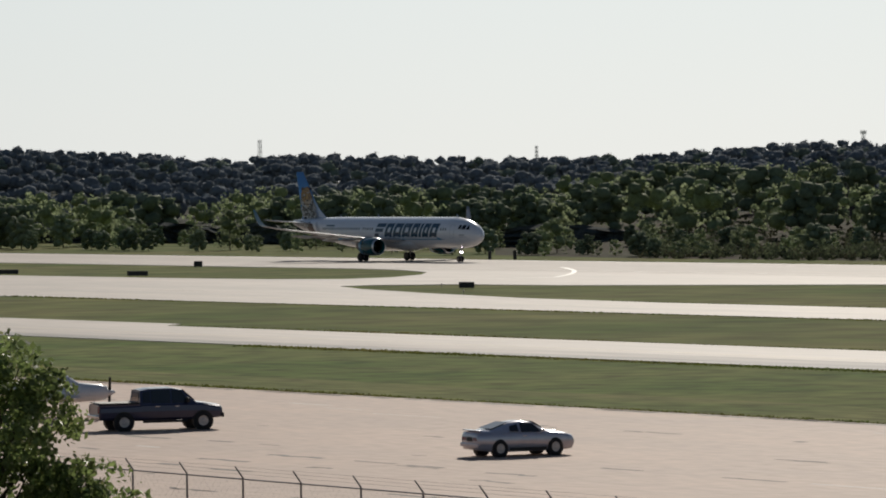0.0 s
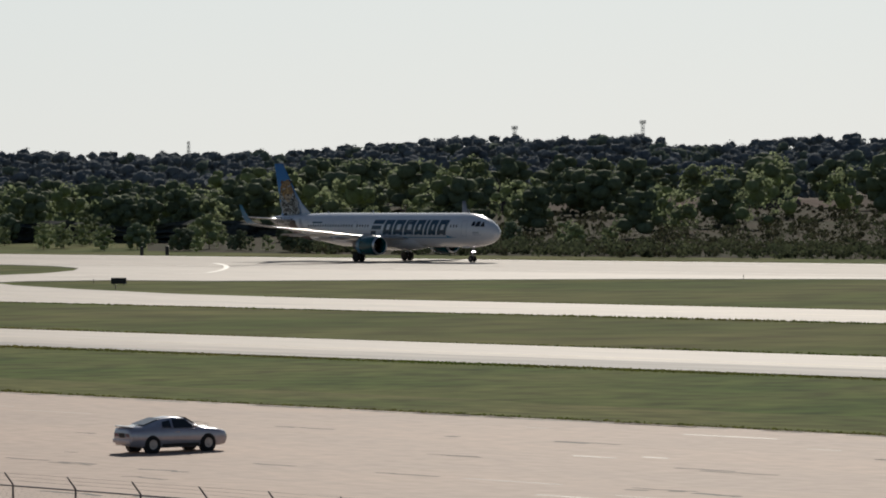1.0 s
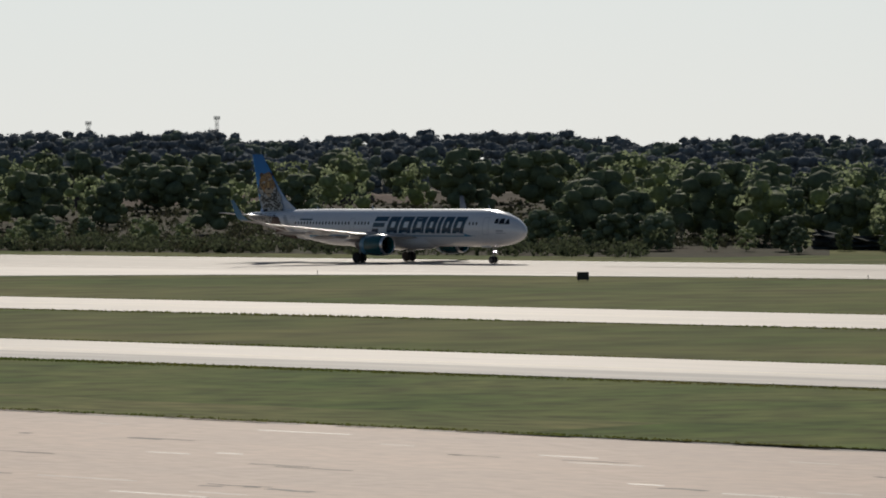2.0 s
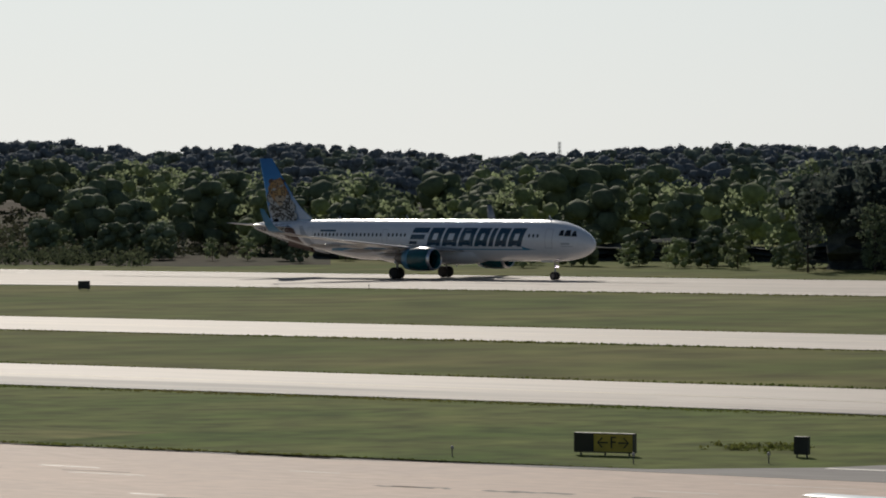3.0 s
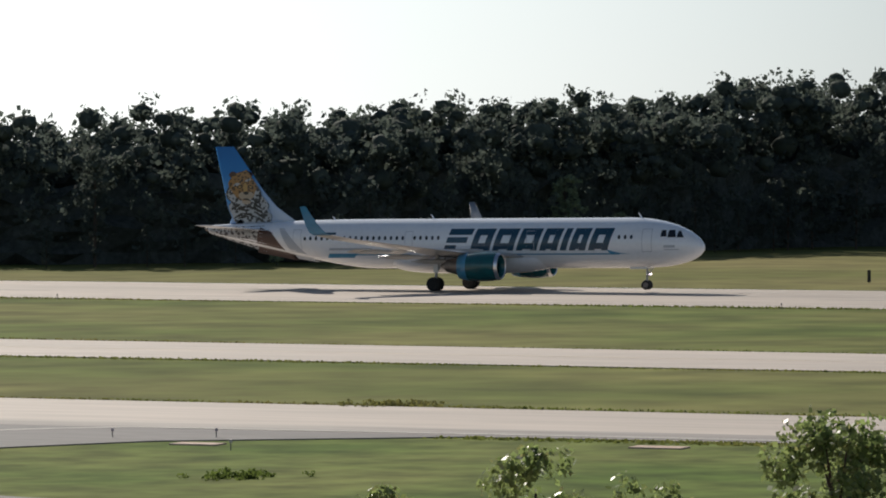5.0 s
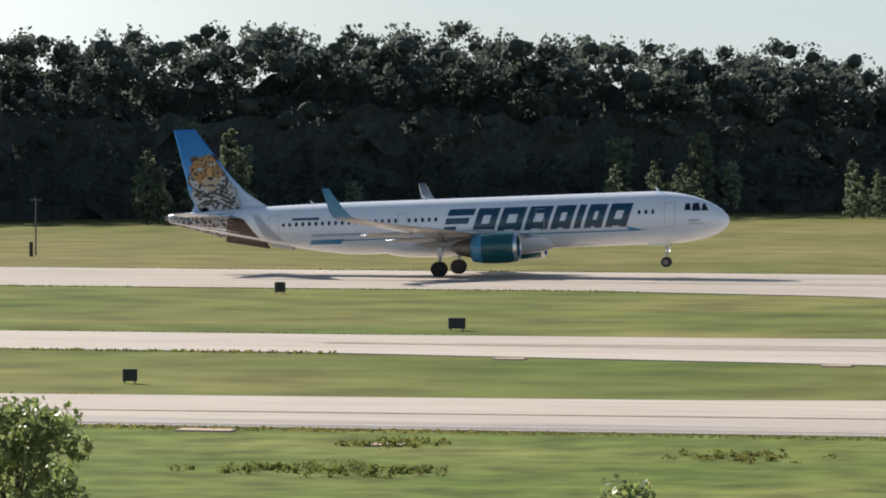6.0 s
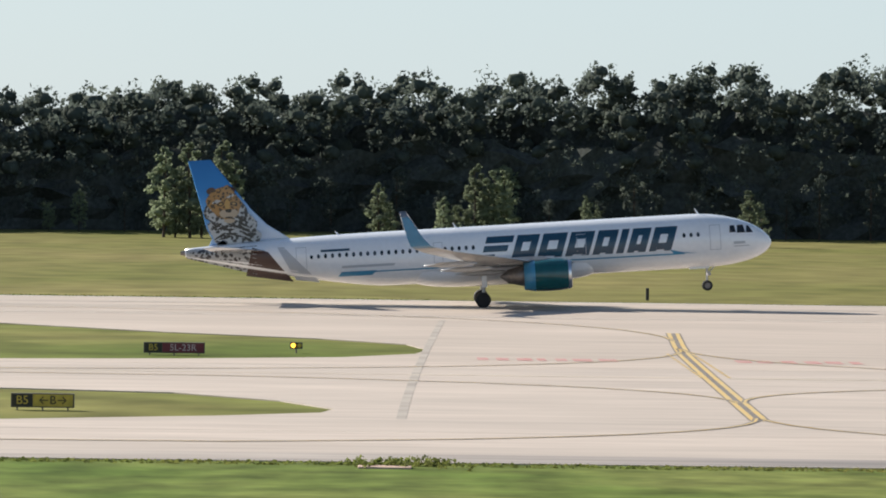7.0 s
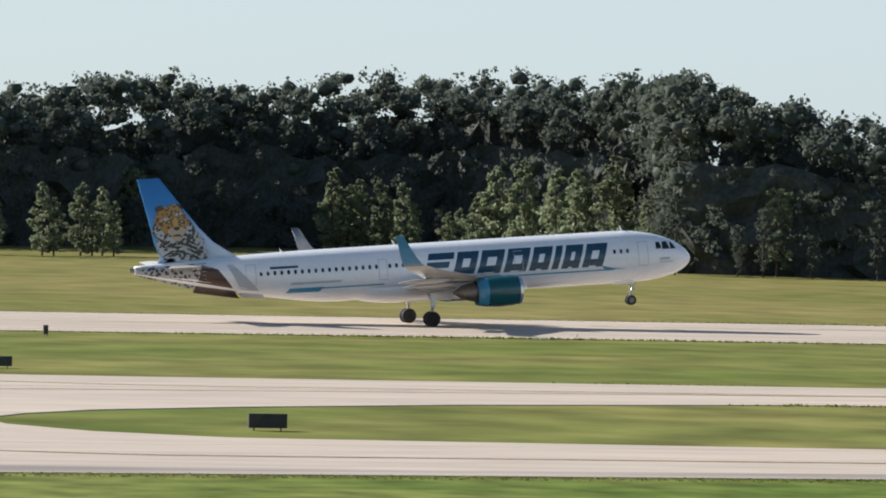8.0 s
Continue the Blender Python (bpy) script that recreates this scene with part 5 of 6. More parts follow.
for i in range(2300):
    a, d = radians(rs.uniform(-52.6, -42.0)), rs.uniform(605, 905)
    x, y = d * math.sin(a), d * math.cos(a)
    if y > 406:
        h = (rs.uniform(0.5, 1.7) if rs.uniform() < 0.94 else rs.uniform(1.8, 3.2)) * (1 - 0.65 * smooth_step(720, 850, d))
        (scrub if rs.uniform() < 0.7 else scrub_green).append((x, y, h, h * rs.uniform(0.6, 1.1)))
for i in range(700):
    y = rs.uniform(407, 440)
    h = rs.uniform(0.6, 1.9)
    scrub_green.append((-y * math.tan(radians(rs.uniform(43.5, 52.4))), y, h, h * rs.uniform(0.6, 1.0)))
forest("scrub", "low brown scrub on rough ground", scrub, 14, 0.34, SCRUB, 74, scrub_blobs, 0.0, 1, rough_z)
forest("scrub", "low dark green bushes on rough ground", scrub_green, 15, 0.34, BUSH, 79, scrub_blobs, 0.0, 1, rough_z)
bank = bmesh.new()
pts = []
for i in range(90):
    a = radians(-51.3 + 7.2 * i / 89)
    hb = 5.1 + 0.35 * math.sin(i * 0.5) + rs.uniform(-0.2, 0.2) - (1.3 if i < 12 or i > 84 else 0) - (0.7 if 46 < i < 52 else 0)
    row = []
    for dd, z in ((880, 2.6), (893, 2.6 + (hb - 2.6) * 0.3), (898, 2.6 + (hb - 2.6) * 0.85), (905, hb), (935, hb * 0.95), (960, 2.0)):
        row.append(bank.verts.new((dd * math.sin(a), dd * math.cos(a), z + (rs.uniform(-0.15, 0.15) if 2.6 < z < hb else 0) - 0.02)))
    pts.append(row)
for p, q in zip(pts, pts[1:]):
    for j in range(5):
        bank.faces.new((p[j], q[j], q[j + 1], p[j + 1]))
tagged(part("earth_bank", bank, DIRT, smooth=True), "long bank of bare reddish earth", "bank", kind="structure")

# grass tufts: edges of the pavements and the near fields
gr = np.random.RandomState(9)


def on_pave(x, y):
    """Which points lie on a pavement: even-odd rule on the outlines."""
    hit = np.zeros(len(x), bool)
    for outline in PAVED:
        inside = np.zeros(len(x), bool)
        for (xa, ya), (xb, yb) in zip(outline, outline[1:] + outline[:1]):
            if ya != yb:
                inside ^= ((ya > y) != (yb > y)) & (x < (xb - xa) * (y - ya) / (yb - ya) + xa)
        hit |= inside
    return hit


def tufts(n, x0, x1, y0, y1, h0, h1, w):
    x, y = gr.uniform(x0, x1, n), gr.uniform(y0, y1, n)
    ok = ~on_pave(x, y)
    x, y = x[ok], y[ok]
    m = len(x)
    patch = 0.55 + 0.9 * np.abs(np.sin(x * 0.043 + 1.3 * np.sin(y * 0.11)) * np.cos(y * 0.09 + 0.5 * np.sin(x * 0.03)))
    h = gr.uniform(h0, h1, m) * patch
    a = gr.uniform(0, math.pi, m)
    ww = w * gr.uniform(0.6, 1.4, m)
    dx, dy = np.cos(a) * ww / 2, np.sin(a) * ww / 2
    lx, ly = gr.normal(0, 0.35, m) * h, gr.normal(0, 0.35, m) * h
    z = np.zeros(m)
    return np.stack([np.stack([x - dx, y - dy, z - 0.01], 1), np.stack([x + dx, y + dy, z - 0.01], 1),
                     np.stack([x + dx * 0.35 + lx, y + dy * 0.35 + ly, h], 1), np.stack([x - dx * 0.5 + lx, y - dy * 0.5 + ly, h * 0.8], 1)], 1).reshape(-1, 3)


blades = []
for y, x0, x1 in ((V1 - 0.3, -290, 90), (V1 - 1.2, -290, 90), (V0 + 0.3, -360, 90), (U1 - 0.3, -430, 90), (U0 + 0.3, -360, 90), (R1 - 0.4, -320, 130), (R0 + 0.5, -640, 200), (A1 + 0.9, -270, -118)):
    blades.append(tufts(int((x1 - x0) * 22), x0, x1, y - 0.8, y + 0.8, 0.05, 0.13, 0.22))
tagged(quads_object("grass", np.concatenate(blades), BLADE), "mown airfield grass in uneven tufts", "grass", kind="stuff")
# taller weed clumps, as seen beside the near taxiway
clumps = []
for x, y, w, h in ((-91.8, 209.2, 2.2, 0.35), (-36.6, 165.3, 2.4, 0.45), (-40, 165.5, 2.4, 0.35), (-38.9, 180, 2.0, 0.25), (-25, 175.4, 2.0, 0.2), (1, 186.6, 2.2, 0.5), (-77, 162, 1.4, 0.3), (-121, 164, 2.5, 0.3), (-113, 171, 2.0, 0.35)):
    for i in range(45):
        clumps.append((x + gr.normal(0, w * 0.5), y + gr.normal(0, 1.1), h * gr.uniform(0.2, 0.5), 0.12))


def clump_blobs(r, h, w):
    return [(0, 0, h * 0.4, 0.20), (0.15, 0.1, h * 0.8, 0.13)]


forest("weed_clumps", "dark green weed clumps in the mown grass", clumps, 12, 0.11, BLADE, 75, clump_blobs, 0)


# ---------------------------------------------------------------- near trees below the viewing deck
def near_tree(seed, x, y, h, r, n, label):
    r0 = np.random.RandomState(seed)
    top = tagged(new("leafy_tree"), label, "tree", "trees below the viewing deck")
    bl = []
    for k in range(n):
        f = r0.uniform(0.42, 0.97)
        w = r * (math.sqrt(max(0.03, 1 - ((f - 0.55) / 0.46) ** 2)))
        a, d = r0.uniform(0, 6.28), w * math.sqrt(r0.uniform(0.05, 0.9))
        bl.append((d * math.cos(a), d * math.sin(a), f * h, r0.uniform(0.16, 0.34)))
    bm = bmesh.new()
    rod(bm, (0, 0, -0.2), (0.1, 0, h * 0.45), 0.16, 0.11, 9)
    rod(bm, (0.1, 0, h * 0.45), (0, 0, h * 0.9), 0.11, 0.02, 7)
    for b in bl[::3]:
        rod(bm, (0.05, 0, max(0.25 * h, b[2] - 1.2)), b[:3], 0.03, 0.008, 5)
    part("trunk", bm, BARK, top)
    quads_object("crown", leaf_cloud(r0, bl, 110, 0.085, 1.0, 0.7), LEAF, top)
    tips = quads_object("leaf_tips", leaf_cloud(r0, [(b[0], b[1], b[2] + 0.05, b[3] * 1.15) for b in bl], 10, 0.05, 1.0, 0.5, 0), BUD, top)
    tagged(tips, "pale new leaf tips")
    top.matrix_basis = pose(x, y, 0, 0, 0, seed * 40)
    return top


near_tree(1, -60.8, 35.0, 9.9, 1.75, 170, "leafy green tree with glossy leaves beside the fence")
near_tree(2, -60.1, 36.0, 8.2, 1.2, 100, "lower leafy green tree beside the fence")
near_tree(3, -22.2, 66.4, 8.25, 1.5, 110, "round leafy green tree top with glossy leaves")
near_tree(4, -19.9, 67.2, 8.1, 1.5, 110, "round leafy green tree top with pale tips")
near_tree(5, -26.2, 64.9, 7.85, 1.0, 40, "sparse leafy tree top with pale tips")
near_tree(6, -24.7, 65.5, 7.5, 0.9, 36, "sparse leafy tree top with pale tips")
near_tree(7, -28.2, 64.1, 7.3, 0.9, 26, "sparse leafy tree top with pale tips")
near_tree(8, -12.75, 68.9, 6.9, 0.7, 22, "small leafy tree top with pale tips")
near_tree(9, -11.65, 69.0, 7.0, 0.7, 26, "small leafy tree top with pale tips")

# ---------------------------------------------------------------- fence
STEEL = material("galvanised_steel", (0.16, 0.15, 0.15), rough=0.5, metal=0.6, fine=(5.0, 0.2))
# steel of the far masts, lightened so the colour carries the haze
HAZED_STEEL = material("haze_paled_steel", (0.42, 0.42, 0.44), rough=0.6, metal=0.2, fine=(5.0, 0.15))
DARK_PANEL = material("weathered_black_panel", (0.022, 0.022, 0.024), rough=0.6, second=(0.04, 0.04, 0.04), scale=2.0, amount=0.8, vary=0.3)
SIGN_YELLOW = material("sign_yellow", (0.55, 0.40, 0.05), rough=0.5, fine=(3.0, 0.15))
SIGN_RED = material("sign_red", (0.16, 0.018, 0.03), rough=0.5, fine=(3.0, 0.15))
SIGN_WHITE = material("sign_white", (0.55, 0.45, 0.45), rough=0.5)
SIGN_BLACK = material("sign_black", (0.02, 0.018, 0.012), rough=0.5)
SIGN_CASE = material("sign_case", (0.10, 0.09, 0.07), rough=0.6, fine=(3.0, 0.2))
AMBER = material("amber_guard_light", (1.0, 0.50, 0.04), rough=0.3, glow=2.5)

fence = tagged(new("chain_link_fence"), "dark chain-link fence with angled barbed wire arms", "fence")
FY, FX0, FX1, FS = 88.4, -178.3, -94.0, 3.45
bm = bmesh.new()
rod(bm, (0, 0, -0.1), (0, 0, 1.98), 0.038, 0.034, 8)
rod(bm, (0, 0, 1.98), (-0.28, -0.12, 2.35), 0.028, 0.022, 6)
post0 = part("post", bm, STEEL, fence)
x, k = FX0, 0
while x <= FX1:
    if k == 0:
        post0.location = (x, FY, 0)
    else:
        shared("post", post0.data, fence, Matrix.Translation((x, FY, 0)))
    x, k = x + FS, k + 1
bm = bmesh.new()
rod(bm, (FX0, FY, 1.94), (FX1, FY, 1.94), 0.026, None, 6)
part("top_rail", bm, STEEL, fence)
for j, (dx, z) in enumerate(((-0.1, 2.11), (-0.19, 2.23), (-0.28, 2.34))):
    bm = bmesh.new()
    rod(bm, (FX0 + dx, FY - 0.04 * (j + 1), z), (FX1 + dx, FY - 0.04 * (j + 1), z), 0.003, None, 4)
    part("barbed_wire", bm, STEEL, fence)
vs, fs = [], []
for i in range(int((FX1 - FX0) / 0.35)):
    for s in (-1, 1):
        x = FX0 + i * 0.35
        b = len(vs)
        x1 = x + s * 2.05
        if FX0 <= x1 <= FX1:
            vs += [(x - 0.002, FY, 0.05), (x + 0.002, FY, 0.05), (x1 + 0.002, FY, 1.94), (x1 - 0.002, FY, 1.94)]
            fs.append((b, b + 1, b + 2, b + 3))
tagged(raw("mesh", vs, fs, STEEL, fence), "thin diamond wire mesh", kind="stuff")


# ---------------------------------------------------------------- airfield signs
def text_part(body, size, mat, parent, x, y, z, name="lettering"):
    cu = bpy.data.curves.new(name, "FONT")
    cu.body, cu.size, cu.align_x, cu.align_y, cu.extrude = body, size, "CENTER", "CENTER", 0.006
    ob = new(name, cu)
    dg = bpy.context.evaluated_depsgraph_get()
    me = bpy.data.meshes.new_from_object(ob.evaluated_get(dg))
    bpy.data.objects.remove(ob)
    me.materials.clear()
    me.materials.append(mat)
    t = new(name, me)
    t.parent = parent
    t.matrix_basis = pose(x, y, z, 90, 0, 0)
    return t


def sign(label, x, y, w, h, panels, turn=0.0, leg=0.12):
    """A low airfield sign: case on legs, with face panels (share from, share to, face, text, ink)."""
    top = tagged(new("airfield_sign"), label, "sign")
    bm = bmesh.new()
    box(bm, -w / 2, w / 2, -0.12, 0.12, leg, leg + h, 0.02)
    part("case", bm, SIGN_CASE if panels else DARK_PANEL, top)
    for lx in (-w * 0.4, 0, w * 0.4) if w > 2 else (-w * 0.35, w * 0.35):
        bm = bmesh.new()
        rod(bm, (lx, 0, 0), (lx, 0, leg + 0.02), 0.04)
        part("leg", bm, STEEL, top)
    for a, b, face, text, ink in panels:
        bm = bmesh.new()
        x0, x1 = -w / 2 + 0.05 + (w - 0.1) * a, -w / 2 + 0.05 + (w - 0.1) * b
        box(bm, x0 + 0.01, x1 - 0.01, -0.135, -0.118, leg + 0.05, leg + h - 0.05)
        p = part("face", bm, face, top)
        if text:
            text_part(text, h * 0.85, ink, top, (x0 + x1) / 2, -0.142, leg + h * 0.5)
    top.matrix_basis = pose(x, y, 0, 0, 0, turn)
    return top


Y_, K_, R_, W_ = SIGN_YELLOW, SIGN_BLACK, SIGN_RED, SIGN_WHITE
sign("yellow and black taxiway sign with arrows, on mown grass", -14.7, 222.9, 2.85, 0.64, [(0, 0.34, K_, "B5", Y_), (0.34, 1, Y_, "\u2190B\u2192", K_)])
sign("dark red runway holding sign beside the exit taxiway", -11.2, 283.2, 3.5, 0.62, [(0, 0.30, K_, "B5", Y_), (0.30, 1, R_, "5L-23R", W_)])
sign("yellow and black taxiway sign at the apron edge", -123.4, 156.6, 2.8, 0.80, [(0, 0.33, K_, "", Y_), (0.33, 1, Y_, "\u2190F\u2192", K_)], 8)
sign("black back of a wide airfield sign", 49.2, 220.4, 1.8, 0.66, [])
sign("black back of a small airfield sign", 47.3, 284.2, 1.75, 0.58, [])
sign("black back of an airfield sign on grass", -138.6, 219.5, 1.35, 0.52, [], 10)
sign("dark square airfield box on grass", -116.1, 160.0, 0.62, 0.72, [], 10, 0.12)
sign("dark distance marker beside the runway", -80.6, 336.4, 0.75, 0.7, [], 20)
sign("dark airfield box beside the taxiway", -56.5, 279.5, 1.0, 0.62, [], 20)
sign("dark airfield box between taxiways", -59.5, 218.9, 0.68, 0.55, [], 20)
sign("dark distance marker beside the runway", -322.9, 331.5, 1.1, 0.75, [], 30)
sign("black back of an airfield sign", -411.3, 293.0, 1.6, 0.62, [], 35)
sign("black back of an airfield sign", -539.8, 342.1, 1.1, 0.72, [], 35)
sign("dark low airfield sign on grass", -499.4, 308.0, 2.6, 0.55, [], 35)
sign("dark low airfield sign on grass", -524.5, 305.0, 2.6, 0.55, [], 35)
sign("dark runway marker beside the taxiway tip", 59.5, 337.4, 0.32, 0.62, [], 0, 0.15)
for x, y, on in ((-4.3, 288.3, False), (42.5, 288.7, True)):
    g = tagged(new("guard_light"), "pair of amber runway guard lights in a black housing", "light", "guard lights")
    bm = bmesh.new()
    box(bm, -0.36, 0.36, -0.1, 0.1, 0.25, 0.62, 0.02)
    part("housing", bm, DARK_PANEL, g)
    bm = bmesh.new()
    rod(bm, (0, 0, 0), (0, 0, 0.26), 0.05)
    part("leg", bm, STEEL, g)
    for dx in (-0.18, 0.18):
        bm = bmesh.new()
        lathe(bm, [(-0.13, 0.12), (-0.10, 0.13), (-0.09, 0.11)], "y", 12, (dx, 0, 0.44))
        part("lens", bm, AMBER if (dx > 0) == on else SIGN_YELLOW, g)
    g.matrix_basis = pose(x, y, 0)
# edge lights and small posts
first = None
for x, y in [(-128, 152.5), (-119, 152.8), (-114.8, 156), (-110.6, 163.5), (-109.8, 176), (-91.5, 165), (-88.6, 158.5), (-84, 176), (-92, 181.5), (-88, 183), (-60, 187), (-420, 296), (-395, 281), (-365, 336.6), (-300, 345.6), (-240, 345.6), (-180, 345.6), (-120, 345.6), (100, 345.6)]:
    if first is None:
        first = tagged(new("edge_light"), "small pale taxiway edge light on a stake", "light", "edge lights")
        bm = bmesh.new()
        rod(bm, (0, 0, 0), (0, 0, 0.32), 0.025)
        part("stake", bm, STEEL, first)
        bm = bmesh.new()
        lathe(bm, [(0.30, 0.05), (0.36, 0.07), (0.44, 0.05), (0.46, 0.01)], "z", 10)
        part("globe", bm, SIGN_WHITE, first)
        first.location = (x, y, 0)
    else:
        copy_thing(first, pose(x, y, 0))
for x, y, w in ((-86.2, 156, 3.0), (-90.7, 165.1, 1.8), (-86.9, 179, 2.0), (-69, 184, 2.2), (-47.5, 186.0, 2.2), (-38.9, 179.2, 1.4), (0.6, 185.4, 2.0), (-30, 243, 1.5), (-47, 246, 1.6)):
    bm = bmesh.new()
    box(bm, -w / 2, w / 2, -0.6, 0.6, -0.05, 0.07, 0.02)
    s = tagged(part("drain_cover", bm, APRON), "low concrete drain slab in the grass", "drain")
    s.location = (x, y, 0)
for x, y, h, r, lab in ((22.3, 399.2, 1.0, 0.13, "dark runway edge post in grass"), (-270.1, 396.8, 1.3, 0.3, "dark runway marker beyond the runway"), (-136.3, 416, 1.1, 0.14, "dark post in the grass"),
                        (-124, 422.9, 1.3, 0.16, "dark post in the grass"), (-545.5, 384.5 + 8, 1.2, 0.3, "dark runway marker beyond the runway"), (-540.4, 393, 1.3, 0.3, "dark runway marker beyond the runway")):
    bm = bmesh.new()
    box(bm, -r, r, -0.08, 0.08, 0, h, 0.03)
    m = tagged(part("marker_post", bm, DARK_PANEL), lab, "post")
    m.location = (x, y, 0)
for x, y, h in ((94.9, 643.6, 8.8), (-124.9, 427.4, 5.2)):
    bm = bmesh.new()
    rod(bm, (0, 0, 0), (0, 0, h), 0.09, 0.05, 8)
    m = new("utility_pole")
    tagged(m, "thin dark pole before the wood", "pole")
    part("shaft", bm, STEEL, m)
    bm = bmesh.new()
    box(bm, -0.5, 0.5, -0.05, 0.05, h - 0.3, h - 0.2)
    part("crossarm", bm, STEEL, m)
    m.location = (x, y, 0)


def tower(x, y, z0, z1, w, wide, label):
    """A lattice mast that rises over the ridge."""
    top = tagged(new("lattice_tower"), label, "tower")
    bm = bmesh.new()
    n = 9
    cs = ((-1, -1), (1, -1), (1, 1), (-1, 1))
    for a, b in cs:
        rod(bm, (a * w, b * w, 0), (a * w * 0.6, b * w * 0.6, z1), 0.09, 0.07, 4)
    for i in range(n):
        za, zb = z0 + (z1 - z0) * i / n, z0 + (z1 - z0) * (i + 1) / n
        for j in range(4):
            p, q = cs[j], cs[(j + 1) % 4]
            rod(bm, (p[0] * w * 0.75, p[1] * w * 0.75, za), (q[0] * w * 0.75, q[1] * w * 0.75, zb), 0.05, None, 4)
    part("mast", bm, HAZED_STEEL, top)
    for zz in ((z1 - 0.7,) if wide else ()):
        bm = bmesh.new()
        rod(bm, (-1.5, 0, zz), (1.5, 0, zz), 0.07, None, 4)
        for dx in (-1.4, -0.7, 0, 0.7, 1.4):
            box(bm, dx - 0.10, dx + 0.10, -0.1, 0.1, zz - 0.55, zz + 0.75)
        part("antenna_row", bm, HAZED_STEEL, top)
    top.location = (x, y, 0)


tower(-1424, 928, 8, 23.7, 0.7, False, "grey lattice mast above distant trees")
tower(-1370, 1006, 8, 20.6, 0.5, False, "thin grey mast above distant trees")
tower(-1301, 1094, 8, 24.5, 0.6, True, "grey lattice tower with antenna rows above the ridge")
tower(-1272, 1127, 8, 25.9, 0.6, True, "grey lattice tower with antenna rows above the ridge")
tower(-1064, 1326, 6, 17.8, 0.5, False, "thin grey lattice mast above distant trees")


# ---------------------------------------------------------------- vehicles
CAR_SILVER = material("silver_car_paint", (0.50, 0.50, 0.56), rough=0.22, metal=0.45, fine=(4.0, 0.05), coat=0.8)
TRUCK_BLUE = material("dark_blue_car_paint", (0.030, 0.036, 0.085), rough=0.28, metal=0.3, fine=(4.0, 0.08), coat=0.8)
CAR_GLASS = material("car_window_glass", (0.02, 0.025, 0.03), rough=0.05, coat=0.4)
BLACK_TRIM = material("black_trim", (0.02, 0.02, 0.02), rough=0.6)
TAIL_RED = material("tail_lamp_red", (0.18, 0.01, 0.01), rough=0.2, coat=0.5)
HEAD_LAMP = material("head_lamp_glass", (0.6, 0.62, 0.65), rough=0.1, coat=0.5)
CHROME = material("chrome_trim", (0.75, 0.75, 0.76), rough=0.12, metal=1.0)


def ring_loft(bm, sections):
    """Body skin through half sections (x, [(y, z), ...]), mirrored."""
    rings = []
    for x, half in sections:
        ring = [bm.verts.new((x, -y, z)) for y, z in half] + [bm.verts.new((x, y, z)) for y, z in reversed(half)]
        rings.append(ring)
    n = len(rings[0])
    for p, q in zip(rings, rings[1:]):
        for i in range(n):
            bm.faces.new((p[i], p[(i + 1) % n], q[(i + 1) % n], q[i]))
    bm.faces.new(rings[0][::-1])
    bm.faces.new(rings[-1])
    bmesh.ops.recalc_face_normals(bm, faces=bm.faces)
    return bm


def hull(x, zb, w, zs, zt, wt):
    return (x, [(w * 0.86, zb), (w * 0.97, zb + 0.10), (w, (zb + zs) / 2 + 0.05), (w * 0.985, zs - 0.06), (w * 0.94, zs), (wt, zt - 0.03), (wt * 0.55, zt), (0.02, zt + 0.01)])


def pane(name, quad, mat, parent, off):
    bm = bmesh.new()
    c = [Vector(p) + Vector(off) for p in quad]
    d = Vector(off).normalized() * 0.012
    a = [bm.verts.new(p) for p in c]
    b = [bm.verts.new(p - d) for p in c]
    bm.faces.new(a)
    bm.faces.new(b[::-1])
    for i in range(4):
        bm.faces.new((a[i], b[i], b[(i + 1) % 4], a[(i + 1) % 4]))
    bmesh.ops.recalc_face_normals(bm, faces=bm.faces)
    return part(name, bm, mat, parent)


def arches(parent, xs, w, r, mat=BLACK_TRIM):
    """Dark wheel wells with their lips."""
    for x in xs:
        for s in (-1, 1):
            bm = bmesh.new()
            lathe(bm, [(s * (w - 0.28), r + 0.03), (s * (w + 0.012), r + 0.06), (s * (w + 0.014), r + 0.03), (s * (w + 0.008), r + 0.02)], "y", 24, (x, 0, r))
            part("wheel_well", bm, mat, parent)


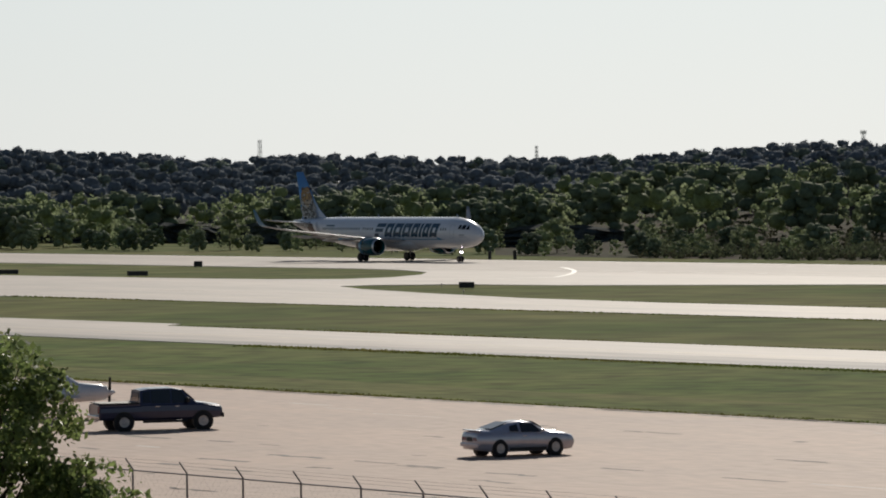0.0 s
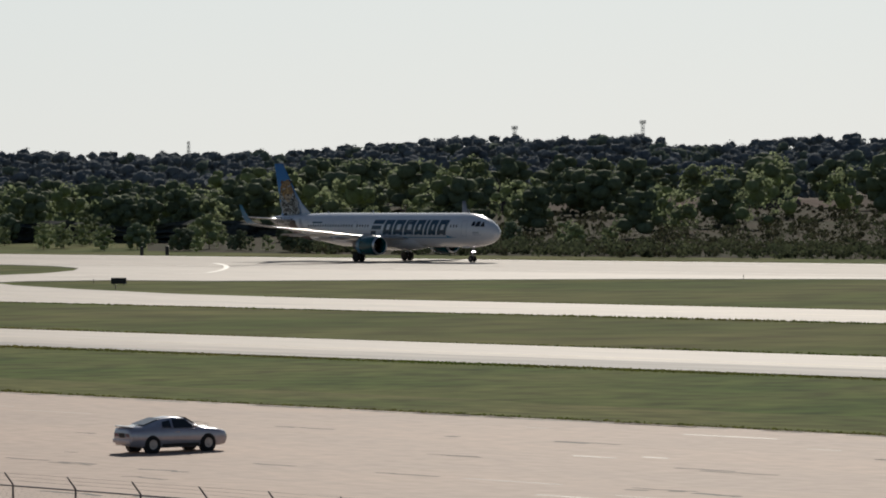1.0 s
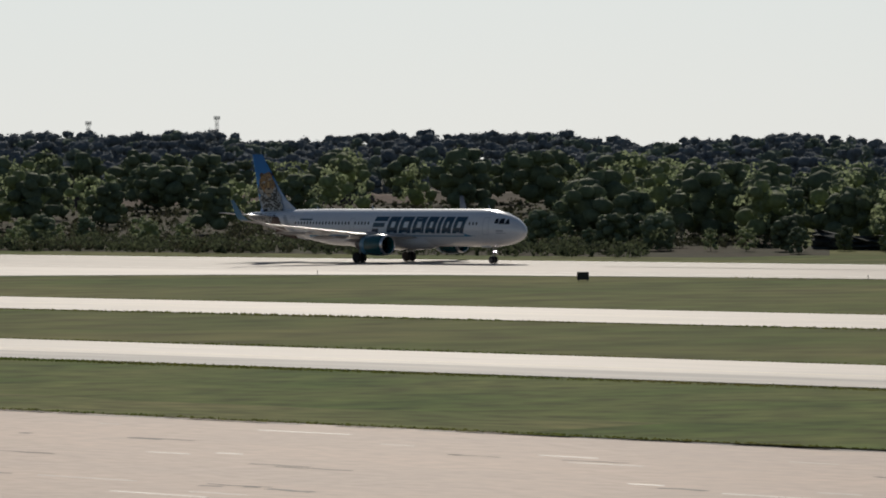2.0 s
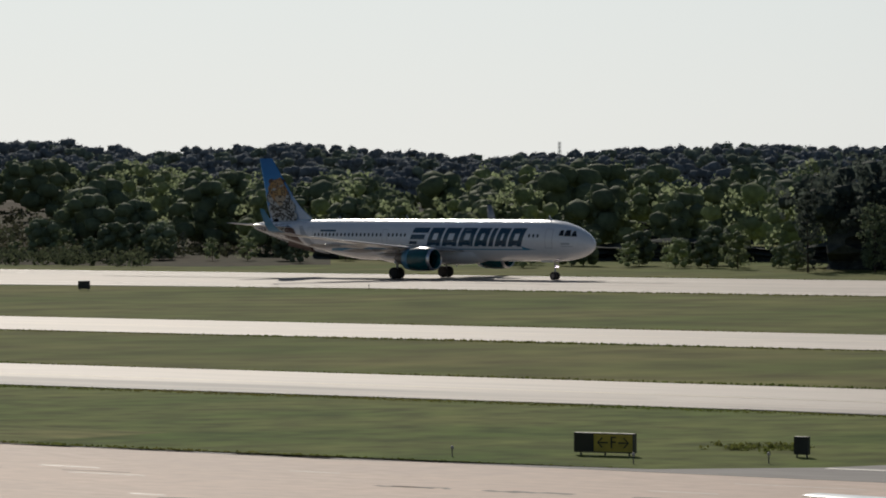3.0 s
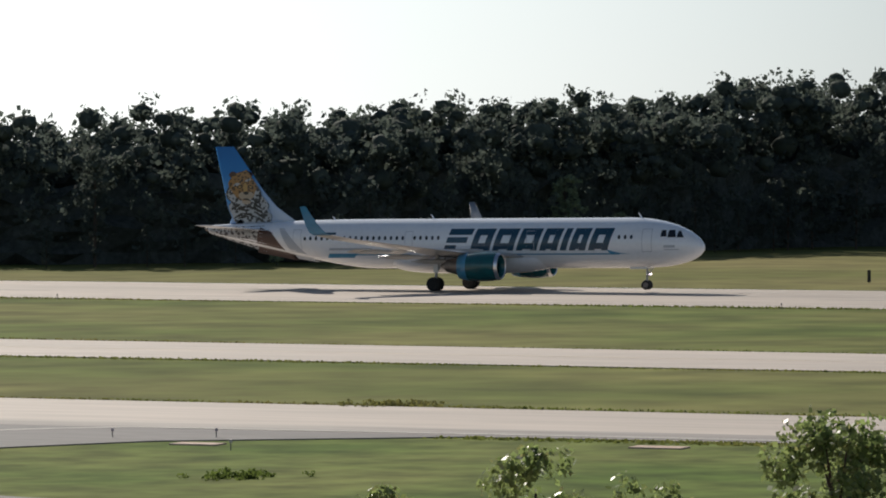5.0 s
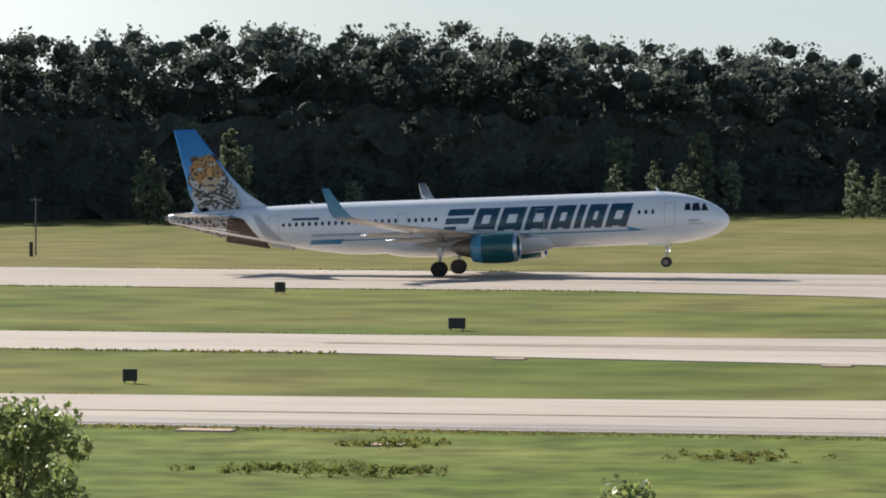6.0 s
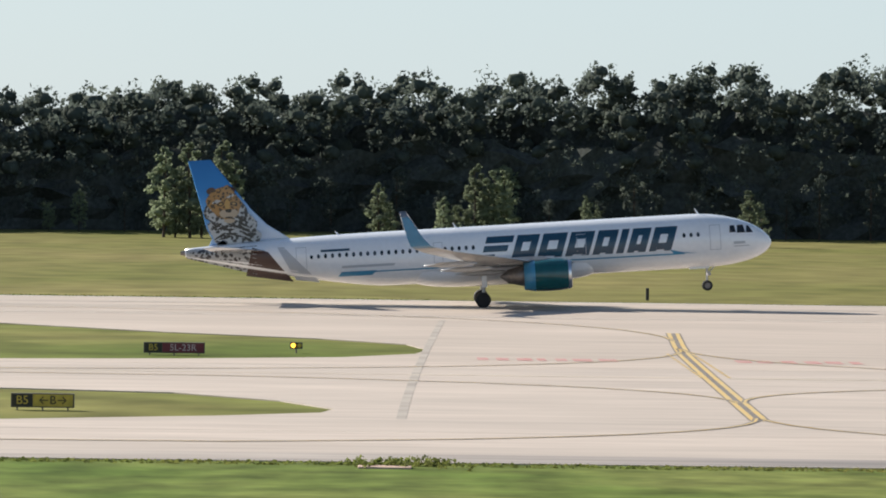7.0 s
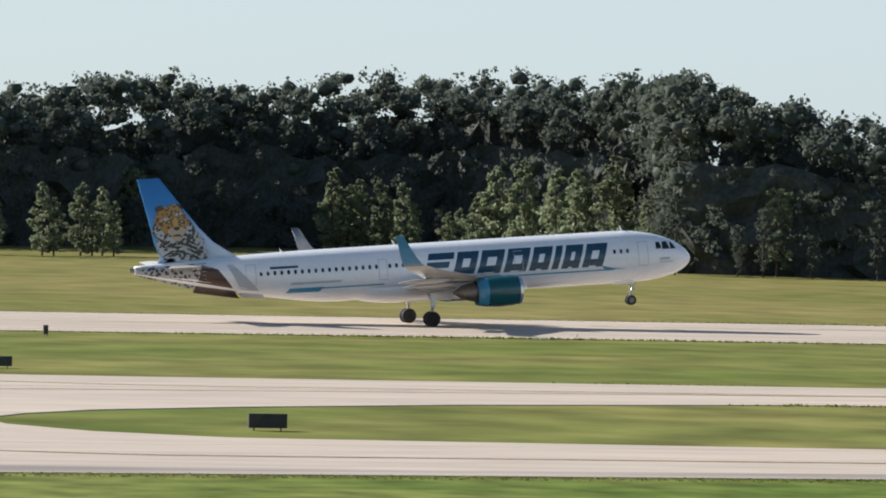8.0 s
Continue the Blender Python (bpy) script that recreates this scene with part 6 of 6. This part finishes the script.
def build_coupe():
    car = tagged(new("coupe"), "silver two-door sports coupe parked on the apron", "car")
    secs = [hull(-2.38, 0.42, 0.74, 0.80, 0.86, 0.60), hull(-2.30, 0.30, 0.86, 0.88, 1.00, 0.74), hull(-1.75, 0.22, 0.93, 0.92, 1.04, 0.76), hull(-1.30, 0.20, 0.94, 0.93, 1.185, 0.62),
            hull(-0.75, 0.20, 0.94, 0.93, 1.33, 0.58), hull(-0.2, 0.20, 0.94, 0.93, 1.385, 0.60), hull(0.35, 0.20, 0.94, 0.92, 1.34, 0.61), hull(0.95, 0.20, 0.94, 0.91, 1.02, 0.72),
            hull(1.25, 0.20, 0.94, 0.89, 0.96, 0.76), hull(1.9, 0.22, 0.92, 0.83, 0.90, 0.74), hull(2.28, 0.26, 0.84, 0.74, 0.82, 0.66), hull(2.40, 0.34, 0.74, 0.64, 0.70, 0.56)]
    part("body", ring_loft(bmesh.new(), secs), CAR_SILVER, car, "silver metallic body", smooth=True)
    for s in (-1, 1):
        o = (0, s * 0.014, 0.006)
        pane("side_window", [(0.78, s * 0.86, 0.95), (-0.30, s * 0.885, 0.96), (-0.28, s * 0.64, 1.31), (0.32, s * 0.65, 1.28)], CAR_GLASS, car, o)
        pane("quarter_window", [(-0.42, s * 0.885, 0.98), (-0.85, s * 0.87, 1.01), (-0.80, s * 0.70, 1.20), (-0.42, s * 0.66, 1.27)], CAR_GLASS, car, o)
        pane("sill", [(0.9, s * 0.945, 0.24), (-0.9, s * 0.945, 0.24), (-0.9, s * 0.945, 0.36), (0.9, s * 0.945, 0.36)], BLACK_TRIM, car, (0, s * 0.012, 0))
        pane("tail_lamp", [(-2.372, s * 0.30, 0.66), (-2.372, s * 0.68, 0.66), (-2.345, s * 0.66, 0.82), (-2.345, s * 0.30, 0.82)], TAIL_RED, car, (-0.03, 0, 0))
        pane("head_lamp", [(2.37, s * 0.5, 0.56), (2.30, s * 0.76, 0.56), (2.27, s * 0.76, 0.70), (2.34, s * 0.5, 0.70)], HEAD_LAMP, car, (0.04, 0, 0))
        bm = bmesh.new()
        box(bm, 0.58, 0.76, s * 0.98 - 0.08, s * 0.98 + 0.08, 0.95, 1.07, 0.03)
        part("mirror", bm, CAR_SILVER, car)
        bm = bmesh.new()
        box(bm, -0.25, -0.05, s * 0.945 - 0.015, s * 0.945 + 0.015, 0.80, 0.83, 0.008)
        part("door_handle", bm, CHROME, car)
    pane("rear_window", [(-1.62, -0.58, 1.10), (-1.62, 0.58, 1.10), (-0.80, 0.50, 1.335), (-0.80, -0.50, 1.335)], CAR_GLASS, car, (-0.012, 0, 0.016))
    bm = bmesh.new()
    box(bm, -2.385, -2.34, -0.26, 0.26, 0.62, 0.80, 0.01)
    part("number_plate", bm, BLACK_TRIM, car, "dark panel between the tail lamps")
    bm = bmesh.new()
    box(bm, 1.05, 1.75, -0.30, 0.30, 0.935, 0.975, 0.02)
    part("bonnet_scoop", bm, CAR_SILVER, car)
    pane("windscreen", [(0.92, -0.66, 1.06), (0.92, 0.66, 1.06), (0.40, 0.54, 1.345), (0.40, -0.54, 1.345)], CAR_GLASS, car, (0.012, 0, 0.016))
    bm = bmesh.new()
    box(bm, -2.36, -2.12, -0.70, 0.70, 1.03, 1.07, 0.015)
    part("spoiler", bm, CAR_SILVER, car)
    bm = bmesh.new()
    box(bm, -2.43, -2.30, -0.80, 0.80, 0.40, 0.56, 0.04)
    part("bumper", bm, CAR_SILVER, car)
    arches(car, (-1.36, 1.36), 0.925, 0.325)
    for x in (-1.36, 1.36):
        for s in (-1, 1):
            wheel_part(car, x, s * 0.86, 0.35, 0.35, 0.24)
    return car


def build_pickup():
    car = tagged(new("pickup_truck"), "dark blue crew-cab pickup truck parked on the apron", "truck")
    secs = [hull(-2.85, 0.62, 0.86, 1.05, 1.16, 0.84), hull(-2.78, 0.50, 0.93, 1.06, 1.18, 0.88), hull(-1.75, 0.48, 0.95, 1.08, 1.19, 0.90), hull(-1.02, 0.46, 0.95, 1.10, 1.20, 0.90),
            hull(-0.98, 0.46, 0.95, 1.14, 1.76, 0.70), hull(-0.55, 0.46, 0.95, 1.14, 1.84, 0.72), hull(0.45, 0.46, 0.95, 1.14, 1.85, 0.72), hull(0.90, 0.46, 0.95, 1.14, 1.76, 0.72),
            hull(1.50, 0.46, 0.95, 1.13, 1.24, 0.80), hull(2.0, 0.48, 0.94, 1.08, 1.17, 0.78), hull(2.55, 0.52, 0.90, 1.00, 1.08, 0.74), hull(2.68, 0.58, 0.82, 0.92, 0.98, 0.66)]
    part("body", ring_loft(bmesh.new(), secs), TRUCK_BLUE, car, "dark blue glossy body", smooth=False)
    bm = bmesh.new()
    box(bm, -2.80, -1.04, -0.88, 0.88, 1.19, 1.23, 0.015)
    part("bed_cover", bm, BLACK_TRIM, car, "flat black bed cover")
    for s in (-1, 1):
        o = (0, s * 0.016, 0.006)
        pane("side_window", [(1.20, s * 0.89, 1.19), (0.42, s * 0.90, 1.19), (0.42, s * 0.75, 1.74), (0.85, s * 0.745, 1.70)], CAR_GLASS, car, o)
        pane("side_window", [(0.34, s * 0.90, 1.19), (-0.50, s * 0.90, 1.19), (-0.50, s * 0.75, 1.74), (0.34, s * 0.75, 1.75)], CAR_GLASS, car, o)
        pane("quarter_window", [(-0.56, s * 0.90, 1.22), (-0.90, s * 0.90, 1.22), (-0.88, s * 0.75, 1.66), (-0.56, s * 0.75, 1.72)], CAR_GLASS, car, o)
        pane("tail_lamp", [(-2.86, s * 0.74, 0.80), (-2.82, s * 0.92, 0.80), (-2.80, s * 0.92, 1.08), (-2.84, s * 0.74, 1.08)], TAIL_RED, car, (-0.03, 0, 0))
        pane("head_lamp", [(2.64, s * 0.55, 0.82), (2.58, s * 0.84, 0.82), (2.55, s * 0.84, 1.00), (2.62, s * 0.55, 1.00)], HEAD_LAMP, car, (0.05, 0, 0))
        bm = bmesh.new()
        box(bm, 1.02, 1.16, s * 1.03 - 0.11, s * 1.03 + 0.11, 1.20, 1.42, 0.03)
        part("mirror", bm, BLACK_TRIM, car)
        for hx in (-0.35, 0.52):
            bm = bmesh.new()
            box(bm, hx, hx + 0.2, s * 0.955 - 0.02, s * 0.955 + 0.02, 1.03, 1.07, 0.01)
            part("door_handle", bm, CHROME, car)
        bm = bmesh.new()
        rod(bm, (-0.9, s * 0.93, 0.40), (1.1, s * 0.93, 0.40), 0.05)
        part("side_step", bm, BLACK_TRIM, car)
    pane("windscreen", [(1.46, -0.72, 1.28), (1.46, 0.72, 1.28), (0.94, 0.64, 1.74), (0.94, -0.64, 1.74)], CAR_GLASS, car, (0.012, 0, 0.016))
    pane("rear_window", [(-1.0, -0.60, 1.28), (-1.0, 0.60, 1.28), (-0.985, 0.58, 1.68), (-0.985, -0.58, 1.68)], CAR_GLASS, car, (-0.025, 0, 0))
    bm = bmesh.new()
    box(bm, 2.62, 2.76, -0.86, 0.86, 0.52, 0.74, 0.05)
    part("front_bumper", bm, BLACK_TRIM, car)
    bm = bmesh.new()
    box(bm, -2.98, -2.84, -0.88, 0.88, 0.56, 0.72, 0.04)
    part("rear_bumper", bm, CHROME, car)
    bm = bmesh.new()
    box(bm, 2.66, 2.72, -0.5, 0.5, 0.78, 1.0, 0.02)
    part("grille", bm, CHROME, car)
    arches(car, (-1.75, 1.78), 0.945, 0.40)
    for x in (-1.75, 1.78):
        for s in (-1, 1):
            wheel_part(car, x, s * 0.87, 0.40, 0.40, 0.26)
    return car


build_coupe().matrix_basis = pose(-167.9, 122.15, 0.05, 0, 0, 81) @ Matrix.Diagonal((0.95, 1.0, 1.07, 1))
build_pickup().matrix_basis = pose(-197.3, 122.7, 0.05, 0, 0, 73) @ Matrix.Diagonal((1.08, 1.08, 1.08, 1))

# ---------------------------------------------------------------- small aircraft
LIGHT_WHITE = material("white_light_aircraft_paint", (0.70, 0.71, 0.74), rough=0.3, fine=(2.0, 0.05), coat=0.4)
PALE_COVER = material("pale_cloth_cover", (0.55, 0.58, 0.66), rough=0.85, fine=(3.0, 0.1))


def tube(bm, secs, n=14):
    rings = []
    for x, zc, ry, rz in secs:
        rings.append([bm.verts.new((x, ry * math.cos(2 * math.pi * i / n), zc + rz * math.sin(2 * math.pi * i / n))) for i in range(n)])
    for p, q in zip(rings, rings[1:]):
        for i in range(n):
            bm.faces.new((p[i], p[(i + 1) % n], q[(i + 1) % n], q[i]))
    bm.faces.new(rings[0][::-1])
    bm.faces.new(rings[-1])
    bmesh.ops.recalc_face_normals(bm, faces=bm.faces)
    return bm


def build_high_wing():
    top = tagged(new("light_aircraft"), "white high-wing light aircraft parked on the apron", "airplane")
    part("fuselage", tube(bmesh.new(), [(1.9, 1.25, 0.35, 0.35), (1.5, 1.28, 0.5, 0.48), (0.6, 1.35, 0.56, 0.58), (-0.2, 1.5, 0.56, 0.78), (-1.6, 1.55, 0.52, 0.72), (-3.0, 1.5, 0.32, 0.42), (-5.6, 1.55, 0.08, 0.14)]), LIGHT_WHITE, top, smooth=True)
    for s in (-1, 1):
        bm = wing_mesh([(0.55, s * 0.45, 2.36, 1.63, 0.11), (0.55, s * 2.6, 2.41, 1.60, 0.11), (0.40, s * 5.35, 2.50, 1.15, 0.10), (0.30, s * 5.55, 2.50, 0.9, 0.06)])
        w = part("wing", bm, LIGHT_WHITE, top, "long white wing", smooth=True)
        bm = bmesh.new()
        box(bm, -0.5, 0.2, s * 5.5 - 0.06, s * 5.5 + 0.1, 2.48, 2.52, 0.01)
        part("tip_cap", bm, BLACK_TRIM, w, "dark wing tip cap")
        bm = bmesh.new()
        rod(bm, (0.1, s * 0.5, 1.0), (0.0, s * 2.6, 2.36), 0.045)
        part("wing_strut", bm, LIGHT_WHITE, top)
        bm = wing_mesh([(-4.75, s * 0.08, 1.62, 1.15, 0.08), (-4.95, s * 1.7, 1.62, 0.75, 0.08)])
        part("tailplane", bm, LIGHT_WHITE, top, smooth=True)
        bm = bmesh.new()
        rod(bm, (-0.6, s * 0.4, 0.95), (-0.65, s * 1.15, 0.22), 0.05)
        part("gear_leg", bm, LIGHT_WHITE, top)
        wheel_part(top, -0.65, s * 1.2, 0.21, 0.21, 0.15)
    bm = wing_mesh([(-4.2, 1.65, 0, 1.5, 0.08), (-5.05, 2.72, 0, 0.75, 0.08)])
    for v in bm.verts:
        v.co = Vector((v.co.x, v.co.z, v.co.y))
    bmesh.ops.recalc_face_normals(bm, faces=bm.faces)
    fin = part("fin", bm, material("grey_blue_fin_paint", (0.32, 0.36, 0.42), rough=0.35, fine=(2.0, 0.1)), top, "grey upright fin", smooth=True)
    bm = bmesh.new()
    box(bm, -5.85, -5.0, -0.06, 0.06, 2.70, 2.82, 0.03)
    part("fin_cap", bm, BLACK_TRIM, fin, "black fin cap")
    bm = bmesh.new()
    rod(bm, (-5.5, 0, 2.8), (-5.5, 0, 2.95), 0.04)
    part("beacon", bm, BLACK_TRIM, fin)
    bm = bmesh.new()
    rod(bm, (2.05, -0.95, 1.25), (2.05, 0.95, 1.25), 0.05)
    part("propeller", bm, BLACK_TRIM, top)
    bm = bmesh.new()
    rod(bm, (1.4, 0, 0.9), (1.5, 0, 0.2), 0.04)
    part("nose_leg", bm, LIGHT_WHITE, top)
    wheel_part(top, 1.5, 0, 0.2, 0.2, 0.14)
    pane("windscreen", [(0.95, -0.5, 1.75), (0.95, 0.5, 1.75), (0.5, 0.48, 2.25), (0.5, -0.48, 2.25)], CAR_GLASS, top, (0.03, 0, 0.02))
    return top


def build_low_wing():
    top = tagged(new("light_aircraft"), "white low-wing propeller aircraft with covered canopy", "airplane")
    part("fuselage", tube(bmesh.new(), [(2.0, 1.30, 0.30, 0.30), (1.6, 1.30, 0.48, 0.42), (0.6, 1.32, 0.55, 0.50), (-1.0, 1.35, 0.55, 0.52), (-2.8, 1.45, 0.3, 0.32), (-5.0, 1.55, 0.08, 0.14)]), LIGHT_WHITE, top, smooth=True)
    part("canopy_cover", tube(bmesh.new(), [(0.55, 1.70, 0.35, 0.10), (0.0, 1.78, 0.48, 0.40), (-0.8, 1.84, 0.50, 0.50), (-1.6, 1.80, 0.45, 0.36), (-2.4, 1.70, 0.25, 0.12)]), PALE_COVER, top, "pale cloth canopy cover", smooth=True)
    for s in (-1, 1):
        bm = wing_mesh([(0.6, s * 0.4, 0.98, 1.7, 0.12), (0.4, s * 4.6, 1.22, 1.2, 0.11)])
        part("wing", bm, LIGHT_WHITE, top, smooth=True)
        bm = wing_mesh([(-4.3, s * 0.08, 1.62, 0.95, 0.08), (-4.4, s * 1.6, 1.62, 0.7, 0.08)])
        part("tailplane", bm, LIGHT_WHITE, top, smooth=True)
        bm = bmesh.new()
        rod(bm, (-0.3, s * 1.3, 1.0), (-0.3, s * 1.3, 0.2), 0.05)
        part("gear_leg", bm, LIGHT_WHITE, top)
        wheel_part(top, -0.3, s * 1.3, 0.21, 0.21, 0.15)
    bm = wing_mesh([(-3.9, 1.6, 0, 1.3, 0.08), (-4.6, 2.7, 0, 0.7, 0.08)])
    for v in bm.verts:
        v.co = Vector((v.co.x, v.co.z, v.co.y))
    bmesh.ops.recalc_face_normals(bm, faces=bm.faces)
    part("fin", bm, LIGHT_WHITE, top, smooth=True)
    bm = bmesh.new()
    lathe(bm, [(2.0, 0.19), (2.2, 0.15), (2.38, 0.03)], "x", 12, (0, 0, 1.30))
    part("spinner", bm, LIGHT_WHITE, top)
    bm = bmesh.new()
    rod(bm, (2.1, 0.42, 0.55), (2.1, 0, 1.30), 0.06, 0.08)
    rod(bm, (2.1, 0, 1.30), (2.1, -0.42, 2.05), 0.08, 0.06)
    part("propeller", bm, BLACK_TRIM, top, "dark two-blade propeller")
    bm = bmesh.new()
    rod(bm, (1.3, 0, 1.0), (1.4, 0, 0.2), 0.04)
    part("nose_leg", bm, LIGHT_WHITE, top)
    wheel_part(top, 1.4, 0, 0.2, 0.2, 0.14)
    return top


build_high_wing().matrix_basis = pose(-75.6, 112.6, 0.05, 0, 0, -84)
build_low_wing().matrix_basis = pose(-209.5, 125.1, 0.05, 0, 0, 62) @ Matrix.Diagonal((0.98, 0.98, 0.98, 1))


# ---------------------------------------------------------------- what moves
PLANE = [(0.0, -551.0, 379.5, 0.05, 0.0), (0.5, -513.9, 379.5, 0.05, 0.0), (1.0, -476.4, 379.5, 0.05, 0.0), (1.5, -438.5, 379.5, 0.05, 0.0), (1.7, -423.2, 379.5, 0.05, 0.0),
         (2.8, -337.9, 379.5, 0.05, 0.0), (3.0, -322.1, 379.5, 0.05, 0.0), (3.5, -282.4, 379.5, 0.05, 0.0), (4.0, -242.2, 379.5, 0.05, 0.1), (4.5, -201.6, 379.5, 0.05, 0.2),
         (4.7, -185.2, 379.6, 0.05, 0.3), (5.2, -143.8, 379.8, 0.07, 0.95), (5.8, -94.0, 380.0, 0.10, 2.0), (6.0, -77.1, 380.0, 0.11, 2.4), (6.5, -34.25, 379.3, 0.16, 3.54),
         (7.0, 8.85, 378.1, 0.25, 4.05), (7.5, 52.2, 376.5, 0.37, 4.32), (8.0, 95.95, 374.8, 0.50, 4.6)]


def motions():
    walk(airliner, [(t, pose(x, y, z, 0, -p, 0)) for t, x, y, z, p in PLANE])
    # the struts of the main gear stretch as the wings take the weight, so the wheels stay on the runway
    for gear in main_gears:
        walk(gear, [(t, pose(0, 0, 0.05 - z)) for t, x, y, z, p in PLANE])


motions()
